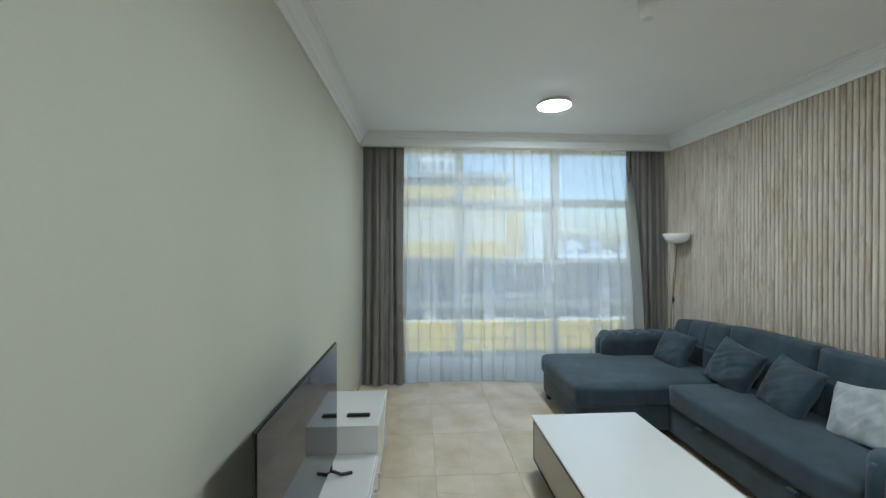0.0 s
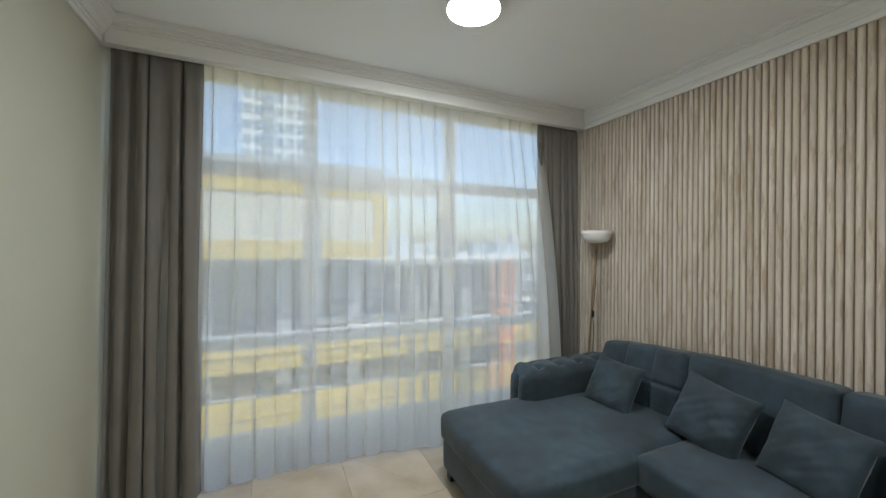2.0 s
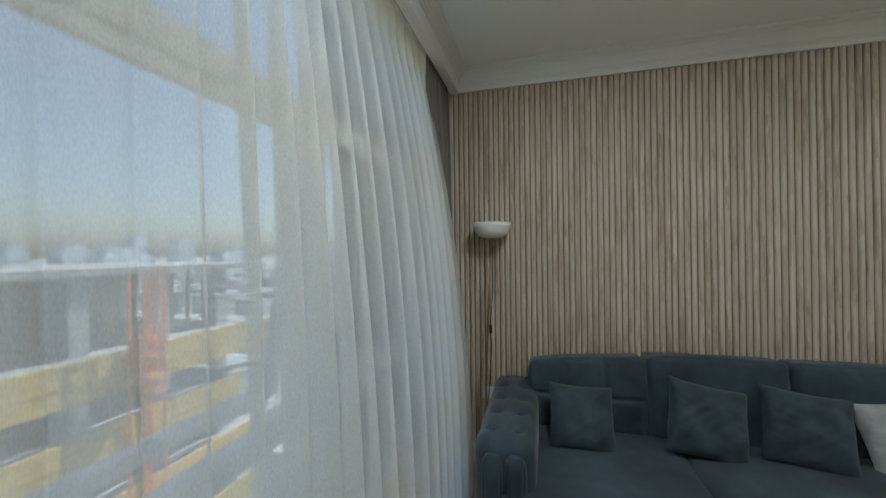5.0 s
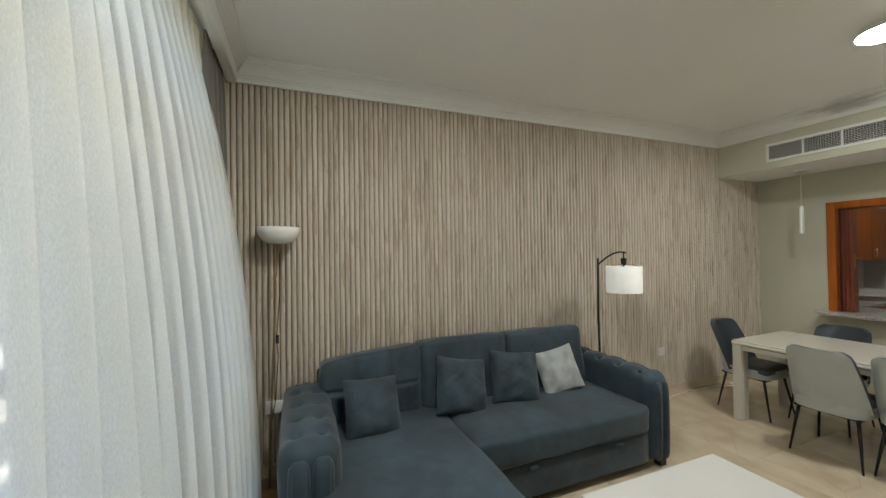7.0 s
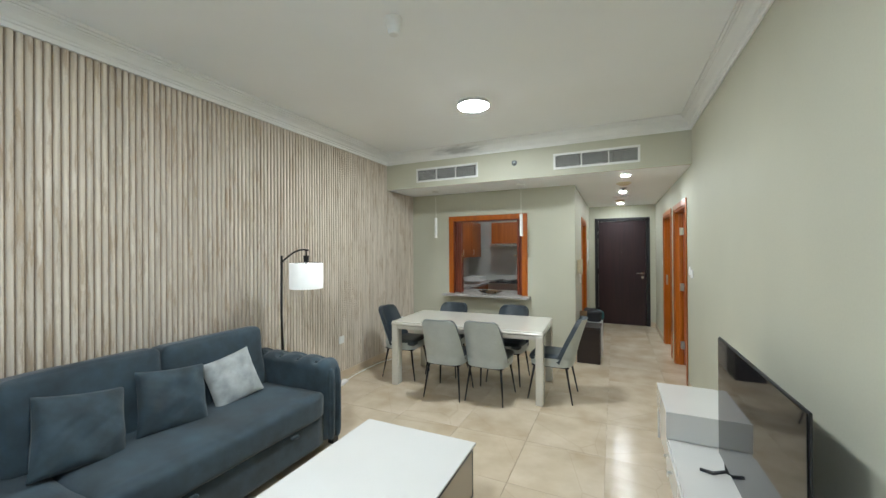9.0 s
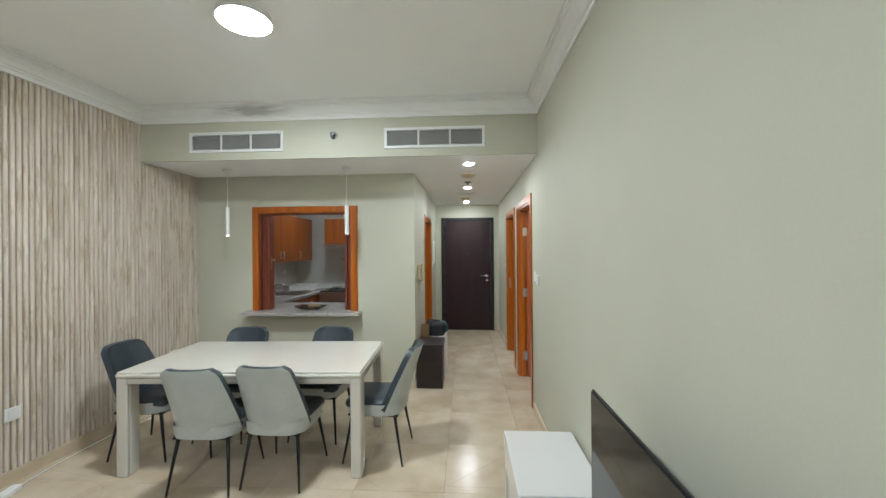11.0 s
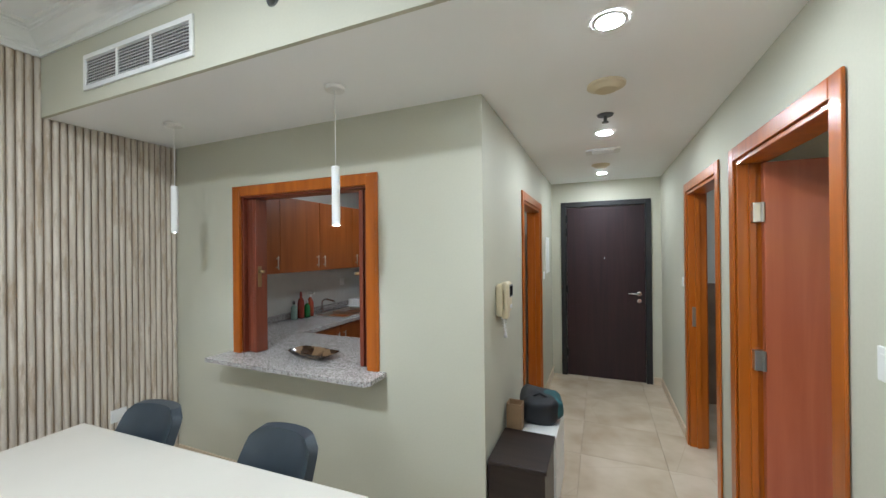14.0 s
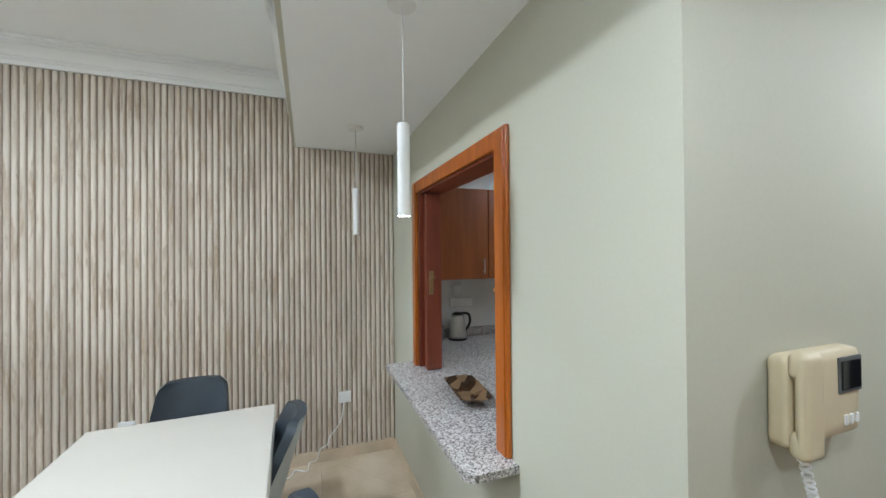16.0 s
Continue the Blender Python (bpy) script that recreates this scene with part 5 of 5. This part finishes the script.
tr_.grid(tray, 20, 12).grid(lambda u, v: Vector(tray(u, v)) - Vector((0, 0, 0.0015)), 20, 12)
TRAYM = bpy.data.materials.new("patterned_brown_glass")
TRAYM.use_nodes = True
tn, tl_ = TRAYM.node_tree.nodes, TRAYM.node_tree.links
vo, rp, tcx = tn.new("ShaderNodeTexVoronoi"), tn.new("ShaderNodeValToRGB"), tn.new("ShaderNodeTexCoord")
vo.inputs["Scale"].default_value = 16
rp.color_ramp.elements[0].color, rp.color_ramp.elements[1].color = (0.03, 0.018, 0.01, 1), (0.22, 0.14, 0.075, 1)
rp.color_ramp.elements[0].position, rp.color_ramp.elements[1].position = 0.35, 0.75
tl_.new(tcx.outputs["Object"], vo.inputs["Vector"])
tl_.new(vo.outputs["Color"], rp.inputs[0])
tl_.new(rp.outputs[0], tn["Principled BSDF"].inputs["Base Color"])
tn["Principled BSDF"].inputs["Roughness"].default_value = 0.15
tagged(tr_.make("decorative_tray", TRAYM), "brown mosaic glass tray on the granite sill", "tray")
ck = base("cooker", 2.8, -3.75, 0, "black and steel gas cooker against the kitchen wall", "cooker")
Shape().box(2.50, YB + 0.005, 0.0, 3.15, -3.46, 0.88, 0.006).make("body", STEEL, ck)
Shape().box(2.51, YB + 0.05, 0.881, 3.14, -3.47, 0.90, 0.004).make("hob", BLACKP, ck)
Shape().box(2.55, -3.459, 0.25, 3.10, -3.45, 0.72, 0.004).make("oven_door", SCREEN, ck)
s = Shape()
for x in (2.66, 2.98):
    for yy in (-3.62, -3.88):
        s.lathe([(0.0, 0.915), (0.035, 0.915), (0.04, 0.90)], x, yy, 16)
        for k in range(4):
            a = k * math.pi / 2
            s.tube([(x, yy, 0.928), (x + 0.09 * math.cos(a), yy + 0.09 * math.sin(a), 0.928), (x + 0.09 * math.cos(a), yy + 0.09 * math.sin(a), 0.90)], 0.005, 6)
split(s, "burner", BLACKM, ck, "", 5)
hd = base("cooker_hood", 2.85, -3.8, 1.63, "cherry hood cabinet with a slim steel extractor", "cooker hood")
Shape().box(2.53, YB + 0.004, 1.70, 3.14, YB + 0.36, 2.145, 0.003).make("cabinet", CABWOOD, hd)
Shape().box(2.53, YB + 0.004, 1.635, 3.14, YB + 0.46, 1.695, 0.006).make("extractor", STEEL, hd)
fr = base("fridge", 1.75, -3.75, 0, "tall grey steel two-door fridge in the kitchen", "fridge")
Shape().box(1.55, YB + 0.01, 0.02, 2.15, -3.47, 1.86, 0.012).make("body", mat("grey_fridge_enamel", (0.27, 0.27, 0.27), 0.3, 0.05, 4, metal=0.3), fr)
s = Shape().box(1.55, -3.465, 0.05, 2.15, -3.42, 1.22, 0.012).box(1.55, -3.465, 1.235, 2.15, -3.42, 1.855, 0.012)
split(s, "door", STEEL, fr, "", 1)

# ---- outside ----
ground = tagged(Shape().box(-3000, 6, -34.5, 3000, 4000, -34).make("ground", mat("sandy_ground", (0.36, 0.35, 0.325), 0.9, 0.35, 0.05, fine=0.3, fscale=0.4)), "hazy sandy city ground far below", "ground", kind="structure")
CONC = mat("raw_concrete", (0.36, 0.36, 0.36), 0.85, 0.15, 0.6)
YELLOW = mat("yellow_safety_screen", (0.60, 0.42, 0.07), 0.6, 0.12, 1.5)
BEIGES = mat("pale_site_panel", (0.62, 0.58, 0.48), 0.7, 0.08, 1.0)
TOWER = mat("white_tower_render", (0.70, 0.72, 0.74), 0.7, 0.05, 0.1)
TGLASS = mat("blue_tower_glass", (0.22, 0.30, 0.38), 0.2, 0.1, 0.3)
# distance haze is put into this pale blue-grey base colour
HAZE_TINT = mat("haze_tinted_far_building", (0.50, 0.55, 0.60), 0.9, 0.12, 0.05, rand=0.2)
FY = 24.0
cb = base("construction_building", 0, FY, -34, "unfinished concrete building with yellow safety screens", "building")
s = Shape()
for z in (6.6, 0.9, -3.3, -6.9, -10.5, -14.1, -17.7):
    s.box(-40, FY + 0.5, z - 0.35, 25 if z < 2 else 7.0, FY + 14, z)
for i in range(17):
    x = -39 + i * 4.0
    s.box(x, FY + 1, -34, x + 0.8, FY + 1.8, 0.6 if x < 24.5 else -3.4)
s.box(-40, FY + 12, -34, 24, FY + 12.4, 0.5).make("frame", CONC, cb, "grey concrete slabs and columns")
for z0, z1, x1 in ((-5.1, -3.2, 24.5), (-8.4, -6.6, 22.0), (-12.2, -10.2, 23.5), (-15.8, -13.8, 24), (-19.5, -17.4, 24)):
    for i in range(26):
        x = x1 - 2.45 * (i + 1)
        Shape().box(x, FY - 0.1, z0, x + 2.38, FY + 0.05, z1, 0.02).box(x, FY - 0.14, (z0 + z1) / 2 - 0.05, x + 2.38, FY - 0.09, (z0 + z1) / 2 + 0.05).make("safety_screen", YELLOW, cb)
s = Shape().box(-40, FY - 0.1, 1.0, 7.2, FY + 0.2, 2.0).box(-40, FY - 0.1, 4.6, 7.2, FY + 0.2, 5.6).box(6.4, FY - 0.1, 2.0, 7.2, FY + 0.2, 4.6)
split(s, "screen_band", YELLOW, cb, "", 1)
s = Shape()
for i in range(18):
    s.box(6.35 - 2.6 * (i + 1), FY - 0.05, 2.0, 6.35 - 2.6 * i - 0.06, FY + 0.15, 4.6)
split(s, "site_panel", BEIGES, cb, "", 1)
s = Shape()
for i in range(10):
    s.box(11 + i * 1.1, FY + 2, -3.2, 11.15 + i * 1.1, FY + 2.15, -0.2 + 0.5 * ((i * 7) % 3))
for z in (-2.2, -1.0):
    s.box(11, FY + 2.02, z, 21.5, FY + 2.1, z + 0.12)
s.make("formwork", mat("rusty_formwork", (0.42, 0.24, 0.12), 0.8, 0.2, 2), cb, "brown formwork props")


def tower(x0, x1, y0, z1, floors, bays, label):
    e = base("tower_block", (x0 + x1) / 2, y0, -34, label, "building")
    Shape().box(x0, y0, -34, x1, y0 + 25, z1, 0.05).make("body", TOWER, e)
    s = Shape()
    h = (z1 + 34) / floors
    w = (x1 - x0) / bays
    for k in range(int(floors * 0.35), floors):
        for j in range(bays):
            if (j % 5) == 2:
                continue
            s.box(x0 + (j + 0.18) * w, y0 - 0.06, -34 + (k + 0.25) * h, x0 + (j + 0.82) * w, y0 + 0.2, -34 + (k + 0.85) * h)
        s.box(x0 + 2.05 * w, y0 - 0.3, -34 + (k + 0.1) * h, x0 + 2.95 * w, y0 + 0.2, -34 + (k + 0.9) * h)
    s.make("window_band", TGLASS, e, "blue window glass")


tower(-6, 9.5, 95, 75, 32, 7, "white residential tower block with blue windows")
rnd = random.Random(5)
for i in range(60):
    x = -150 + i * 15 + rnd.uniform(-6, 6)
    y_ = 330 + rnd.uniform(0, 320)
    h_ = -34 + rnd.choice((28, 31, 34, 37, 41, 46, 56)) * rnd.uniform(0.8, 1.15)
    w_ = rnd.uniform(12, 30)
    s = Shape().box(x, y_, -34, x + w_, y_ + 20, h_).box(x + w_ * 0.3, y_ + 4, h_, x + w_ * 0.6, y_ + 12, h_ + 3)
    tagged(s.make("far_building", HAZE_TINT), "pale skyline building with distance haze in its colour", "building", "skyline buildings")

rnd = random.Random(12)
s = Shape()
for i in range(420):
    x, y_ = rnd.uniform(25, 520), rnd.uniform(70, 620)
    w_, d_ = rnd.uniform(6, 22), rnd.uniform(6, 22)
    s.box(x, y_, -34, x + w_, y_ + d_, -34 + rnd.choice((2.5, 3.5, 6, 9, 12)))
tagged(s.make("low_buildings", mat("dusty_low_roof", (0.34, 0.35, 0.35), 0.9, 0.5, 0.03)), "hazy low grey city buildings far below", "buildings", kind="stuff")
s = Shape()
ASPH = mat("dusty_asphalt", (0.09, 0.09, 0.09), 0.9, 0.2, 0.2)
for x in (45, 130, 240):
    s.box(x, 40, -33.99, x + 12, 1500, -33.9)
for y_ in (52, 160, 330):
    s.box(20, y_, -33.98, 900, y_ + 12, -33.88)
tagged(s.make("road", ASPH), "dusty grey asphalt city roads", "road", kind="structure")
ho = base("site_hoist", 15.2, FY - 0.8, -4.6, "orange steel lattice hoist at the unfinished building", "hoist")
s = Shape()
for x in (14.7, 15.7):
    for y_ in (FY - 1.3, FY - 0.3):
        s.box(x - 0.06, y_ - 0.06, -34, x + 0.06, y_ + 0.06, 0.6)
s.make("mast", mat("orange_site_paint", (0.75, 0.22, 0.05), 0.6, 0.15, 2), ho)
s = Shape()
for i in range(9):
    z = -6.0 + i * 0.8
    s.box(14.7, FY - 1.36, z, 15.7, FY - 1.28, z + 0.09)
    s.tube([(14.7, FY - 1.32, z), (15.7, FY - 1.32, z + 0.8)], 0.04, 6)
split(s, "brace", bpy.data.materials["orange_site_paint"], ho, "", 2)
Shape().box(14.75, FY - 1.25, -4.4, 15.65, FY - 0.35, -2.6, 0.05).make("cage", bpy.data.materials["orange_site_paint"], ho)

# ---- slats and tiles ----
PITCH, x_ = 0.039, W + 0.018
sl = Shape()
prof = [(-0.016 * math.sin(math.pi * k / 8) ** 0.7, -0.0155 * math.cos(math.pi * k / 8)) for k in range(9)]
sl.prism([(a, b_, 0.088) for a, b_ in prof], (0, 0, ZK + 0.02 - 0.088))
slat_mesh = sl.mesh("slat", SLAT)
short = Shape().prism([(a, b_, 0.088) for a, b_ in prof], (0, 0, ZS - 0.09)).mesh("slat_short", SLAT)
east = bpy.data.objects["wall_east"]
y = YK + 0.02
while y < 4.80:
    ob = new("slat", short if y < YS - 0.03 else slat_mesh)
    ob.location = (x_, y, 0)
    ob.parent = east
    y += PITCH


def floor_tiles():
    size, gap = 0.6, 0.0009
    cache = {}
    xs_ = [0.82 + size * k for k in range(-7, 6)]
    ys_ = [2.70 + size * k for k in range(-13, 4)]
    for x in xs_:
        for y in ys_:
            a, b_, c, d = x, y, x + size, y + size
            if c < -0.5 and (d < -4.2 or a < -2.2):
                continue
            key = (0, 0)
            if key not in cache:
                cache[key] = Shape().box(gap, gap, -0.012, size - gap, size - gap, 0, 0.0006).mesh("tile", MARBLE)
            ob = new("tile", cache[key])
            ob.location = (x, y, 0)
            ob.parent = FLOOR


floor_tiles()
